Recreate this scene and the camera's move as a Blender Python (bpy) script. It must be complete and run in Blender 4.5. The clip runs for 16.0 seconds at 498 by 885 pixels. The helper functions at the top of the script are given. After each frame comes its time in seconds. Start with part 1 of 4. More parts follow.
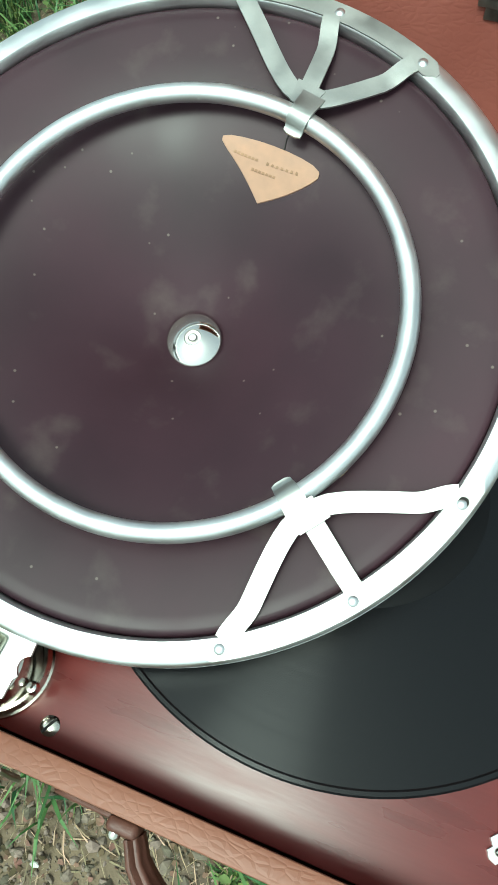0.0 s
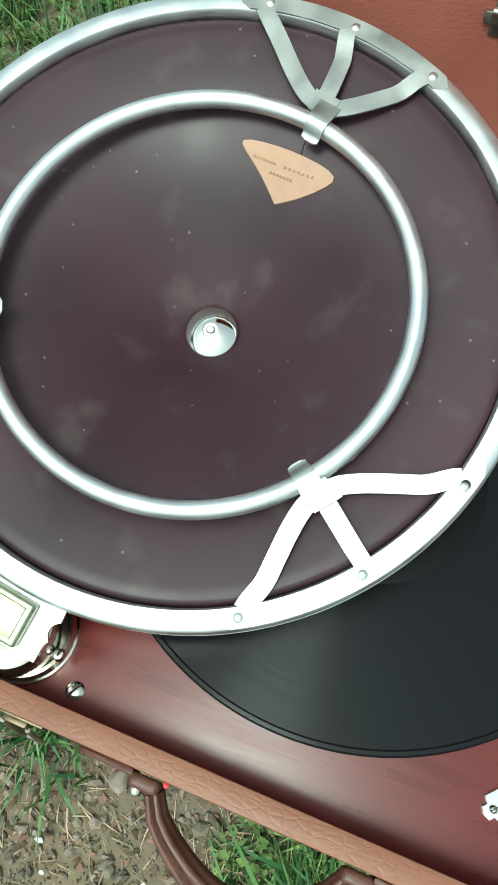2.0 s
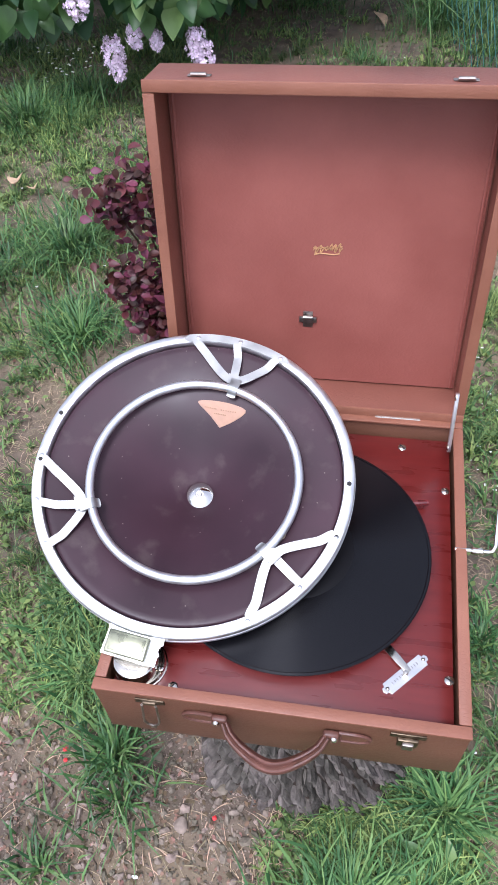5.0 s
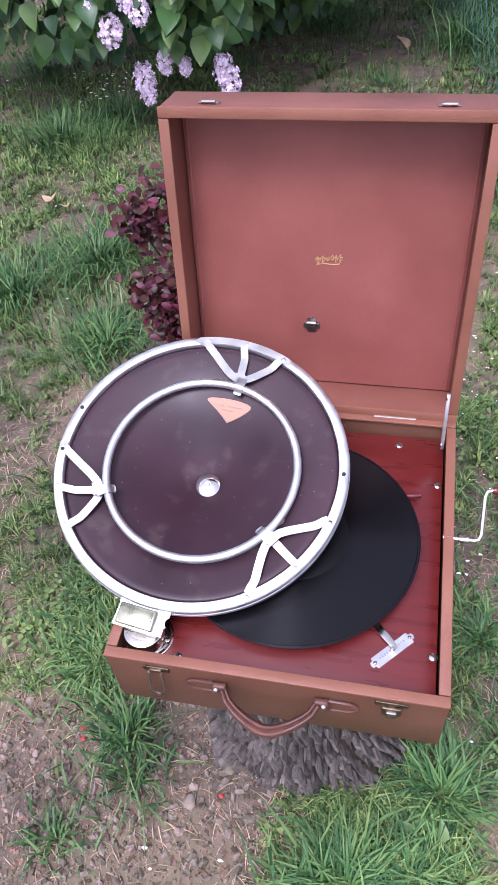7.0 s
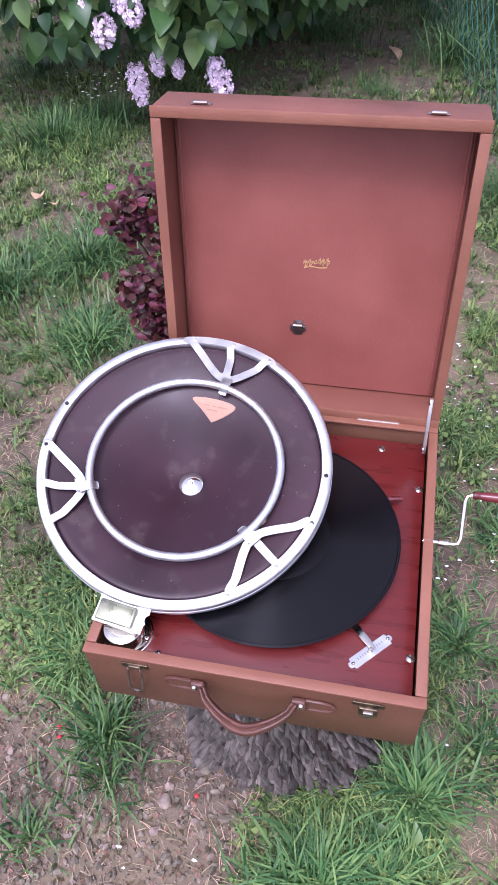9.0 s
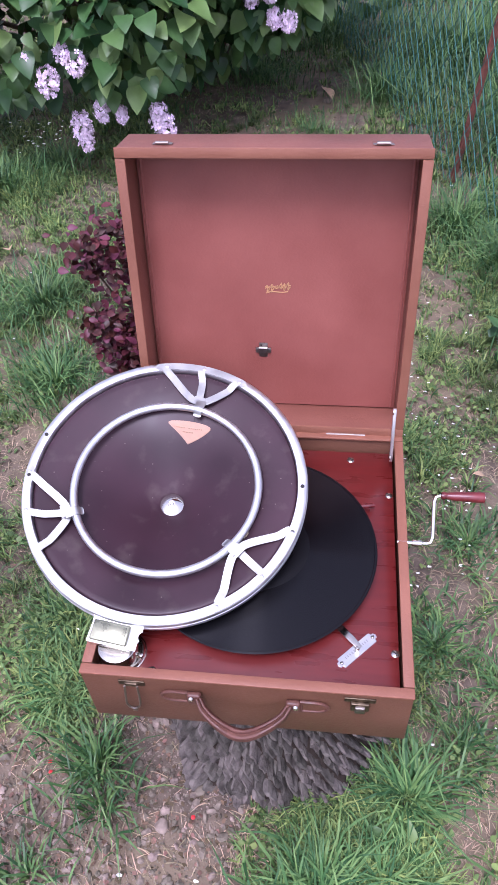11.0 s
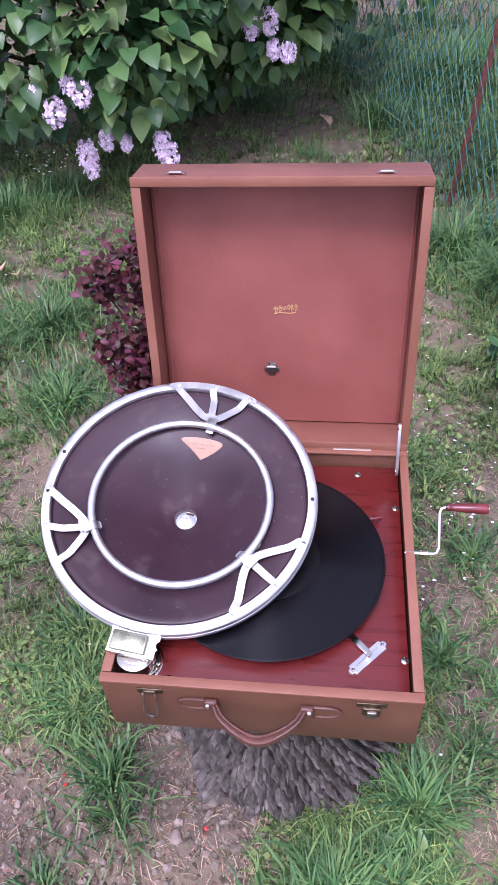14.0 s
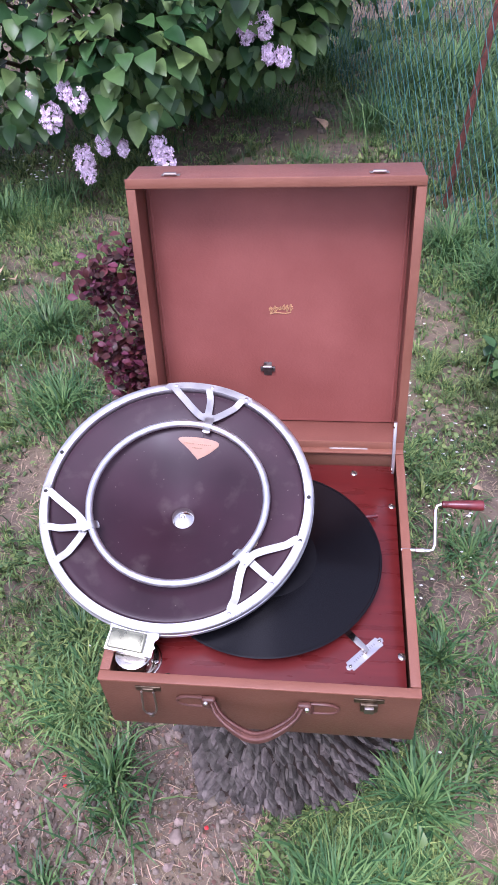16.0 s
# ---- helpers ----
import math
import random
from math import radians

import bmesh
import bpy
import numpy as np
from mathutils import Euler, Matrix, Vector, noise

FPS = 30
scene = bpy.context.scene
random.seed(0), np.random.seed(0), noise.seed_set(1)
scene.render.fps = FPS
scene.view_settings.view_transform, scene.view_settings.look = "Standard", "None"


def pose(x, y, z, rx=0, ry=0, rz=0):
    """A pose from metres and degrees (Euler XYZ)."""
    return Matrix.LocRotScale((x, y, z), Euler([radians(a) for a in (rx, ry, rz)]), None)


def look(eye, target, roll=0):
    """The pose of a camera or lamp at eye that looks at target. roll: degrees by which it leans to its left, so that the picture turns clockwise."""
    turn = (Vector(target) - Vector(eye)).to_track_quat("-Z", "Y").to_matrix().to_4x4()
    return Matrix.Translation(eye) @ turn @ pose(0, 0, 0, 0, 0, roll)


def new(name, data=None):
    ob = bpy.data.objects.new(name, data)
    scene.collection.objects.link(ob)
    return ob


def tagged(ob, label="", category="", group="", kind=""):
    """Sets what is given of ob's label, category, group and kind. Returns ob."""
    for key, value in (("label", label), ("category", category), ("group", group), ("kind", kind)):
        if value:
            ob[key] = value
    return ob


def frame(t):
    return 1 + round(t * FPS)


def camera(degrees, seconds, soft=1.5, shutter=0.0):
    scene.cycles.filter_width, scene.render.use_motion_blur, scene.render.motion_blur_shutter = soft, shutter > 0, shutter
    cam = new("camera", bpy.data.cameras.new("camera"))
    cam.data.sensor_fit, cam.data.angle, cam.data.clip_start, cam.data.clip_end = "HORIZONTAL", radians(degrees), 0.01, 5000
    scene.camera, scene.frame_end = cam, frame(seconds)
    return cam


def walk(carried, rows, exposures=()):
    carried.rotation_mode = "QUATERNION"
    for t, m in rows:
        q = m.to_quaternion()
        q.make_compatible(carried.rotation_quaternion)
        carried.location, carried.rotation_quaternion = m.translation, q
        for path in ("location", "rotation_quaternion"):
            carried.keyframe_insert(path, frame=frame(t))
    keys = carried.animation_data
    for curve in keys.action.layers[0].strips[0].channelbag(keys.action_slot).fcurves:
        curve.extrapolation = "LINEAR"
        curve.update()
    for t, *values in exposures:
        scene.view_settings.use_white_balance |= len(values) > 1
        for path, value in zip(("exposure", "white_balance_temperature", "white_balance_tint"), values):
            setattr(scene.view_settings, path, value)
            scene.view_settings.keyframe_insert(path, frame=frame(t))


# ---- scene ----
cam = camera(37.0, 16.0)
PATH = [
    (0, (0.197, 0.023, 0.825), (-0.2, 0.846, -0.955), -4.9),
    (0.5, (0.194, 0.017, 0.832), (-0.187, 0.819, -0.96), -4.3),
    (1, (0.193, 0.011, 0.844), (-0.175, 0.812, -0.952), -3.5),
    (1.5, (0.192, -0.002, 0.843), (-0.169, 0.846, -0.932), -1.8),
    (2, (0.191, 0.001, 0.845), (-0.178, 0.833, -0.937), -2.4),
    (2.5, (0.168, -0.013, 0.878), (-0.238, 0.9, -0.854), -1.5),
    (3, (0.159, -0.053, 0.955), (-0.218, 0.929, -0.745), -3.3),
    (3.5, (0.151, -0.121, 1.04), (-0.191, 0.991, -0.586), -3.6),
    (4, (0.149, -0.169, 1.093), (-0.09, 0.976, -0.529), -3.1),
    (4.5, (0.196, -0.214, 1.149), (-0.053, 1.003, -0.419), -4.0),
    (7, (0.283, -0.313, 1.216), (-0.081, 0.955, -0.287), -6.7),
    (7.5, (0.283, -0.313, 1.214), (-0.069, 0.946, -0.3), -6.4),
    (8, (0.282, -0.316, 1.214), (-0.062, 0.949, -0.296), -5.9),
    (8.5, (0.283, -0.315, 1.213), (-0.05, 0.95, -0.3), -5.4),
    (9, (0.284, -0.32, 1.216), (-0.038, 0.965, -0.282), -3.9),
    (9.5, (0.283, -0.322, 1.214), (0.005, 0.989, -0.27), -3.2),
    (12, (0.253, -0.395, 1.245), (0.051, 0.998, -0.176), -3.8),
    (12.5, (0.249, -0.397, 1.247), (0.05, 1.0, -0.171), -3.6),
    (13, (0.248, -0.399, 1.248), (0.055, 1.011, -0.157), -3.6),
    (13.5, (0.248, -0.395, 1.25), (0.048, 1.016, -0.152), -3.8),
    (14, (0.255, -0.399, 1.251), (0.042, 1.016, -0.147), -4.1),
    (14.5, (0.259, -0.403, 1.251), (0.048, 1.018, -0.141), -4.1),
    (15, (0.26, -0.403, 1.249), (0.051, 1.014, -0.147), -4.4),
    (15.5, (0.26, -0.406, 1.248), (0.056, 1.011, -0.148), -4.2),
    (16, (0.26, -0.408, 1.25), (0.048, 1.015, -0.139), -4.5),
]
walk(cam, [(t, look(eye, target, roll)) for t, eye, target, roll in PATH],
     [(0.0, 0.64, 6000, -18), (2.0, 0.64, 6000, -18), (3.2, 0.80, 6000, 0), (4.5, 0.85, 5750, 15), (7.0, 0.86, 5600, 30), (16.0, 0.90, 5480, 37)])

# ---- world and light ----
world = bpy.data.worlds.new("world")
scene.world = world
world.use_nodes = True
wn = world.node_tree.nodes
sky = wn.new("ShaderNodeTexSky")
sky.sky_type = "NISHITA"
sky.sun_disc = False
sky.sun_elevation, sky.sun_rotation = radians(66), radians(-168)
sky.air_density, sky.dust_density, sky.ozone_density = 1.0, 4.0, 1.0
cloud = wn.new("ShaderNodeHueSaturation")
cloud.inputs["Saturation"].default_value = 0.35
world.node_tree.links.new(sky.outputs[0], cloud.inputs["Color"])
world.node_tree.links.new(cloud.outputs[0], wn["Background"].inputs[0])
wn["Background"].inputs[1].default_value = 0.15
sun = new("sun", bpy.data.lights.new("sun", "SUN"))
sun.data.energy, sun.data.angle, sun.data.color = 1.2, radians(18), (1.0, 0.97, 0.93)
sun.matrix_world = look((-0.8, -3.9, 9.0), (0, 0, 0))


# ---- materials ----
def material(name, color, rough=0.5, metal=0.0, spread=0.25, scale=40.0, bump=0.1, bump_scale=200.0, coat=0.0, tint=None, rough_spread=0.15, island=0.0, spec=0.5, stretch=(1, 1, 1), depth=0.002):
    m = bpy.data.materials.new(name)
    m.use_nodes = True
    nt = m.node_tree
    n, ln = nt.nodes, nt.links.new
    b = n["Principled BSDF"]
    tc = n.new("ShaderNodeTexCoord")
    mp = n.new("ShaderNodeMapping")
    mp.inputs["Scale"].default_value = stretch
    ln(tc.outputs["Object"], mp.inputs[0])
    big = n.new("ShaderNodeTexNoise")
    big.inputs["Scale"].default_value, big.inputs["Detail"].default_value = scale, 6
    ln(mp.outputs[0], big.inputs[0])
    ramp = n.new("ShaderNodeMix")
    ramp.data_type = "RGBA"
    low = tint or [c * (1 - spread) for c in color]
    ramp.inputs[6].default_value = (*low, 1)
    ramp.inputs[7].default_value = (*[min(1, c * (1 + spread)) for c in color], 1)
    st = n.new("ShaderNodeMapRange")
    st.inputs[1].default_value, st.inputs[2].default_value = 0.3, 0.7
    ln(big.outputs[0], st.inputs[0])
    ln(st.outputs[0], ramp.inputs[0])
    out = ramp.outputs[2]
    if island:
        geo = n.new("ShaderNodeNewGeometry")
        info = n.new("ShaderNodeObjectInfo")
        both = n.new("ShaderNodeMath")
        ln(geo.outputs["Random Per Island"], both.inputs[0])
        ln(info.outputs["Random"], both.inputs[1])
        rnd = n.new("ShaderNodeMath")
        rnd.operation = "FRACT"
        ln(both.outputs[0], rnd.inputs[0])
        hsv = n.new("ShaderNodeHueSaturation")
        for sock, lo, hi in (("Value", 1 - island, 1 + island), ("Hue", 0.5 + 0.07 * island, 0.5 - 0.07 * island)):
            mr = n.new("ShaderNodeMapRange")
            mr.inputs[3].default_value, mr.inputs[4].default_value = lo, hi
            ln(rnd.outputs[0], mr.inputs[0])
            ln(mr.outputs[0], hsv.inputs[sock])
        ln(out, hsv.inputs["Color"])
        out = hsv.outputs[0]
    ln(out, b.inputs["Base Color"])
    fine = n.new("ShaderNodeTexNoise")
    fine.inputs["Scale"].default_value, fine.inputs["Detail"].default_value = bump_scale, 5
    ln(mp.outputs[0], fine.inputs[0])
    rr = n.new("ShaderNodeMapRange")
    rr.inputs[1].default_value, rr.inputs[2].default_value = 0.3, 0.7
    rr.inputs[3].default_value, rr.inputs[4].default_value = max(0.02, rough - rough_spread), min(1, rough + rough_spread)
    ln(big.outputs[0], rr.inputs[0])
    ln(rr.outputs[0], b.inputs["Roughness"])
    b.inputs["Metallic"].default_value = metal
    b.inputs["Coat Weight"].default_value = coat
    b.inputs["Coat Roughness"].default_value = 0.15
    b.inputs["Specular IOR Level"].default_value = spec
    if bump:
        bp = n.new("ShaderNodeBump")
        bp.inputs["Strength"].default_value, bp.inputs["Distance"].default_value = bump, depth
        ln(fine.outputs[0], bp.inputs["Height"])
        ln(bp.outputs[0], b.inputs["Normal"])
    return m


def leather_material(name, color, dark):
    """Reptile-grain leather cloth: warped cells with worn ridges."""
    m = material(name, color, 0.5, spread=0.12, scale=9, bump=0, tint=dark, rough_spread=0.08)
    nt = m.node_tree
    n, ln = nt.nodes, nt.links.new
    b = n["Principled BSDF"]
    tc = n.new("ShaderNodeTexCoord")
    mp = n.new("ShaderNodeMapping")
    mp.inputs["Scale"].default_value = (0.55, 1.0, 1.5)
    ln(tc.outputs["Object"], mp.inputs[0])
    warp = n.new("ShaderNodeTexNoise")
    warp.inputs["Scale"].default_value = 40
    ln(mp.outputs[0], warp.inputs[0])
    add = n.new("ShaderNodeVectorMath")
    add.operation = "MULTIPLY_ADD"
    add.inputs[1].default_value = (0.012, 0.012, 0.012)
    ln(warp.outputs["Color"], add.inputs[0])
    ln(mp.outputs[0], add.inputs[2])
    cell = n.new("ShaderNodeTexVoronoi")
    cell.feature = "DISTANCE_TO_EDGE"
    cell.inputs["Scale"].default_value = 260
    ln(add.outputs[0], cell.inputs["Vector"])
    st = n.new("ShaderNodeMapRange")
    st.inputs[2].default_value = 0.25
    ln(cell.outputs["Distance"], st.inputs[0])
    bp = n.new("ShaderNodeBump")
    bp.inputs["Strength"].default_value, bp.inputs["Distance"].default_value = 0.2, 0.0007
    ln(st.outputs[0], bp.inputs["Height"])
    ln(bp.outputs[0], b.inputs["Normal"])
    return m


def record_material():
    m = bpy.data.materials.new("shellac")
    m.use_nodes = True
    n, ln = m.node_tree.nodes, m.node_tree.links.new
    b = n["Principled BSDF"]
    b.inputs["Base Color"].default_value = (0.004, 0.004, 0.005, 1)
    tc = n.new("ShaderNodeTexCoord")
    ln_ = n.new("ShaderNodeVectorMath")
    ln_.operation = "LENGTH"
    ln(tc.outputs["Object"], ln_.inputs[0])
    nz = n.new("ShaderNodeTexNoise")
    nz.noise_dimensions = "1D"
    nz.inputs["Scale"].default_value, nz.inputs["Detail"].default_value = 420, 4
    ln(ln_.outputs["Value"], nz.inputs["W"])
    mr = n.new("ShaderNodeMapRange")
    mr.inputs[3].default_value, mr.inputs[4].default_value = 0.17, 0.26
    ln(nz.outputs[0], mr.inputs[0])
    ln(mr.outputs[0], b.inputs["Roughness"])
    tg = n.new("ShaderNodeTangent")
    tg.direction_type, tg.axis = "RADIAL", "Z"
    ln(tg.outputs[0], b.inputs["Tangent"])
    b.inputs["Anisotropic"].default_value = 1.0
    b.inputs["Anisotropic Rotation"].default_value = 0.25
    b.inputs["Specular IOR Level"].default_value = 0.34
    return m


def cone_material():
    """Lacquered paper: purple-brown, with pale smudges and small specks."""
    m = material("lacquered_paper", (0.034, 0.0140, 0.0205), 0.44, spread=0.35, scale=9, bump=0.05, bump_scale=60, rough_spread=0.12, spec=0.34)
    n, ln = m.node_tree.nodes, m.node_tree.links.new
    b = n["Principled BSDF"]
    src = b.inputs["Base Color"].links[0].from_socket
    tc = n.new("ShaderNodeTexCoord")
    sm = n.new("ShaderNodeTexNoise")
    sm.inputs["Scale"].default_value, sm.inputs["Detail"].default_value = 28, 10
    ln(tc.outputs["Object"], sm.inputs[0])
    s1 = n.new("ShaderNodeMapRange")
    s1.inputs[1].default_value, s1.inputs[2].default_value, s1.inputs[4].default_value = 0.57, 0.80, 0.22
    ln(sm.outputs[0], s1.inputs[0])
    sp = n.new("ShaderNodeTexVoronoi")
    sp.inputs["Scale"].default_value = 62
    ln(tc.outputs["Object"], sp.inputs["Vector"])
    s2 = n.new("ShaderNodeMapRange")
    s2.inputs[1].default_value, s2.inputs[2].default_value, s2.inputs[3].default_value, s2.inputs[4].default_value = 0.03, 0.06, 0.6, 0.0
    ln(sp.outputs["Distance"], s2.inputs[0])
    mx = n.new("ShaderNodeMath")
    mx.operation = "MAXIMUM"
    ln(s1.outputs[0], mx.inputs[0])
    ln(s2.outputs[0], mx.inputs[1])
    mix = n.new("ShaderNodeMix")
    mix.data_type = "RGBA"
    mix.inputs[7].default_value = (0.22, 0.19, 0.16, 1)
    ln(mx.outputs[0], mix.inputs[0])
    ln(src, mix.inputs[6])
    ln(mix.outputs[2], b.inputs["Base Color"])
    return m


def ground_material():
    m = material("soil", (0.120, 0.094, 0.072), 0.95, spread=0.45, scale=30, bump=1.0, bump_scale=140, spec=0.2)
    n, ln = m.node_tree.nodes, m.node_tree.links.new
    b = n["Principled BSDF"]
    src = b.inputs["Base Color"].links[0].from_socket
    tc = n.new("ShaderNodeTexCoord")
    nz = n.new("ShaderNodeTexNoise")
    nz.inputs["Scale"].default_value, nz.inputs["Detail"].default_value = 3.0, 8
    ln(tc.outputs["Object"], nz.inputs[0])
    mr = n.new("ShaderNodeMapRange")
    mr.inputs[1].default_value, mr.inputs[2].default_value, mr.inputs[4].default_value = 0.42, 0.65, 0.7
    ln(nz.outputs[0], mr.inputs[0])
    mix = n.new("ShaderNodeMix")
    mix.data_type = "RGBA"
    mix.inputs[7].default_value = (0.23, 0.18, 0.115, 1)
    ln(mr.outputs[0], mix.inputs[0])
    ln(src, mix.inputs[6])
    ln(mix.outputs[2], b.inputs["Base Color"])
    return m


LEATHER = leather_material("brown_leathercloth", (0.142, 0.062, 0.034), (0.10, 0.040, 0.022))
LINING = leather_material("red_brown_lining", (0.275, 0.088, 0.066), (0.23, 0.067, 0.050))
LID_LEATHER = leather_material("lid_leathercloth", (0.205, 0.076, 0.05), (0.16, 0.054, 0.036))
RIM_LEATHER = leather_material("worn_rim_leather", (0.25, 0.102, 0.060), (0.20, 0.075, 0.043))
STRAP = material("strap_leather", (0.115, 0.047, 0.033), 0.5, spread=0.3, scale=60, bump=0.2, bump_scale=300)
BOARD = material("mahogany", (0.12, 0.012, 0.010), 0.30, spread=0.17, scale=14, bump=0.03, bump_scale=90, coat=0.0, stretch=(1, 6, 1), rough_spread=0.06, spec=0.55)
SHELLAC = record_material()
DEAD_WAX = material("matt_black_shellac", (0.006, 0.006, 0.007), 0.5, spread=0.1, bump=0, rough_spread=0.03, spec=0.12)
LABEL = material("record_label", (0.02, 0.018, 0.018), 0.5, spread=0.3)
FELT = material("platter_felt", (0.03, 0.008, 0.01), 0.9)
ALU = material("brushed_aluminium", (0.74, 0.75, 0.75), 0.42, 1.0, spread=0.06, scale=60, bump=0.03, bump_scale=500, rough_spread=0.08)
NICKEL = material("nickel", (0.66, 0.63, 0.55), 0.2, 1.0, spread=0.1, scale=60, bump=0.02, bump_scale=300, rough_spread=0.08)
CHROME = material("polished_nickel", (0.82, 0.80, 0.75), 0.1, 1.0, spread=0.05, scale=50, bump=0.0, rough_spread=0.05)
# the cap's olive base colour carries reflected foliage, besides any tarnish
OLIVE_NICKEL = material("olive_cap", (0.30, 0.31, 0.215), 0.30, 0.8, spread=0.3, scale=70, bump=0.02, rough_spread=0.12)
DULL_ALU = material("dull_aluminium", (0.47, 0.48, 0.46), 0.46, 1.0, spread=0.14, scale=70, bump=0.04, bump_scale=400, rough_spread=0.1)
DARK_BRASS = material("dark_brass", (0.16, 0.125, 0.085), 0.45, 1.0, spread=0.45, scale=160, bump=0.15)
STEEL = material("old_steel", (0.32, 0.29, 0.26), 0.4, 1.0, spread=0.3, scale=120, bump=0.1)
SLOT = material("dark_slot", (0.02, 0.018, 0.015), 0.8, bump=0)
CONE = cone_material()
COPPER = material("copper_label", (0.40, 0.235, 0.155), 0.55, 0.1, spread=0.12, scale=120, bump=0.1)
EMBOSS = material("label_print", (0.31, 0.185, 0.105), 0.5, bump=0)
GOLD = material("gold_transfer", (0.48, 0.28, 0.13), 0.5, 0.2, spread=0.35, scale=300, bump=0.1)
REDWOOD = material("red_painted_wood", (0.13, 0.015, 0.016), 0.35, spread=0.3, scale=60, bump=0.05, coat=0.3)
CRUMB = material("dried_glue", (0.55, 0.44, 0.30), 0.9, scale=300)
GROUND = ground_material()
BARK = material("bark", (0.125, 0.110, 0.095), 0.95, spread=0.5, scale=60, bump=0.9, bump_scale=170, island=0.3, spec=0.15, depth=0.002)
# dark base colour deepens furrow shade, beyond the fissures' own darker tone
FURROW_DARK = material("inner_bark", (0.050, 0.038, 0.030), 0.95, spread=0.4, scale=60, bump=0.6, bump_scale=150, spec=0.1)
WOOD_END = material("cut_wood", (0.30, 0.2, 0.12), 0.8, scale=30)
GRASS = material("grass_blade", (0.116, 0.186, 0.054), 0.6, spread=0.45, scale=3.5, bump=0, island=0.62, spec=0.35)
GRASS_BLUE = material("coarse_grass", (0.068, 0.152, 0.044), 0.55, spread=0.35, scale=4, bump=0, island=0.55, spec=0.4)
STRAW = material("dry_grass", (0.36, 0.28, 0.175), 0.8, spread=0.3, scale=10, bump=0, island=0.4)
CLOVER = material("low_weeds", (0.12, 0.185, 0.055), 0.6, spread=0.3, scale=3, bump=0, island=0.4, spec=0.3)
PEBBLE = material("pebbles", (0.21, 0.175, 0.135), 0.9, spread=0.4, scale=60, bump=0.3, island=0.45, spec=0.2)
LEAF = material("lilac_leaf", (0.062, 0.138, 0.038), 0.45, spread=0.3, scale=12, bump=0.2, bump_scale=60, island=0.6, spec=0.35)
PURPLE_LEAF = material("barberry_leaf", (0.088, 0.020, 0.022), 0.5, spread=0.35, scale=30, bump=0, island=0.6, spec=0.3)
TWIG = material("twig", (0.12, 0.08, 0.055), 0.85, spread=0.3, scale=60, bump=0.4)
PETAL = material("lilac_petal", (0.90, 0.69, 0.83), 0.6, spread=0.2, scale=40, bump=0, island=0.3)
DAISY = material("white_petal", (0.75, 0.75, 0.70), 0.6, bump=0)
RED_PETAL = material("red_petal", (0.6, 0.03, 0.03), 0.5, bump=0)
DRY_LEAF = material("dry_leaf", (0.46, 0.32, 0.20), 0.8, spread=0.25, scale=50, bump=0.3)
LITTER = material("leaf_litter", (0.17, 0.115, 0.075), 0.9, spread=0.3, scale=60, bump=0, island=0.6, spec=0.2)
WIRE = material("green_plastic_wire", (0.035, 0.145, 0.125), 0.45, spread=0.2, scale=30, bump=0)
RUST = material("rusty_post", (0.20, 0.07, 0.05), 0.8, spread=0.35, scale=60, bump=0.4)


# ---- mesh helpers ----
def part(name, bm, mat, parent=None, label="", smooth=False, sharp=40):
    me = bpy.data.meshes.new(name)
    bm.normal_update()
    bm.to_mesh(me)
    bm.free()
    me.materials.append(mat)
    if smooth:
        me.polygons.foreach_set("use_smooth", [True] * len(me.polygons))
        me.set_sharp_from_angle(angle=radians(sharp))
    ob = new(name, me)
    ob.parent = parent
    if label:
        ob["label"] = label
    return ob


def data_part(name, verts, faces, mat, parent=None, label="", smooth=False):
    me = bpy.data.meshes.new(name)
    me.from_pydata(verts, [], faces)
    me.materials.append(mat)
    if smooth:
        me.polygons.foreach_set("use_smooth", [True] * len(me.polygons))
    ob = new(name, me)
    ob.parent = parent
    if label:
        ob["label"] = label
    return ob


def thing(name, m, label, category, group="", kind=""):
    ob = new(name)
    ob.matrix_world = m
    ob.empty_display_size = 0.02
    return tagged(ob, label, category, group, kind)


def box(size, center=(0, 0, 0), bevel=0.0, seg=2, bm=None, turn=None):
    b = bmesh.new()
    bmesh.ops.create_cube(b, size=1, matrix=Matrix.Diagonal((*size, 1)))
    if bevel:
        bmesh.ops.bevel(b, geom=b.edges[:], offset=bevel, segments=seg, profile=0.5, affect="EDGES")
    b.transform(Matrix.Translation(center) @ (turn or Matrix()))
    return merge(bm, b)


def merge(bm, b):
    if bm is None:
        return b
    me = bpy.data.meshes.new("tmp")
    b.to_mesh(me)
    b.free()
    bm.from_mesh(me)
    bpy.data.meshes.remove(me)
    return bm


def lathe(profile, seg=64, m=None, bm=None, closed=False):
    """Turn a profile of (radius, height) about the z axis."""
    b = bmesh.new()
    rings = []
    for r, z in profile:
        if r < 1e-6:
            rings.append([b.verts.new((0, 0, z))])
        else:
            rings.append([b.verts.new((r * math.cos(2 * math.pi * i / seg), r * math.sin(2 * math.pi * i / seg), z)) for i in range(seg)])
    pairs = list(zip(rings, rings[1:])) + ([(rings[-1], rings[0])] if closed else [])
    for lo, hi in pairs:
        for i in range(seg):
            j = (i + 1) % seg
            f = [lo[i % len(lo)], lo[j % len(lo)], hi[j % len(hi)], hi[i % len(hi)]]
            f = list(dict.fromkeys(f))
            if len(f) > 2:
                b.faces.new(f)
    bmesh.ops.recalc_face_normals(b, faces=b.faces[:])
    if m:
        b.transform(m)
    return merge(bm, b)


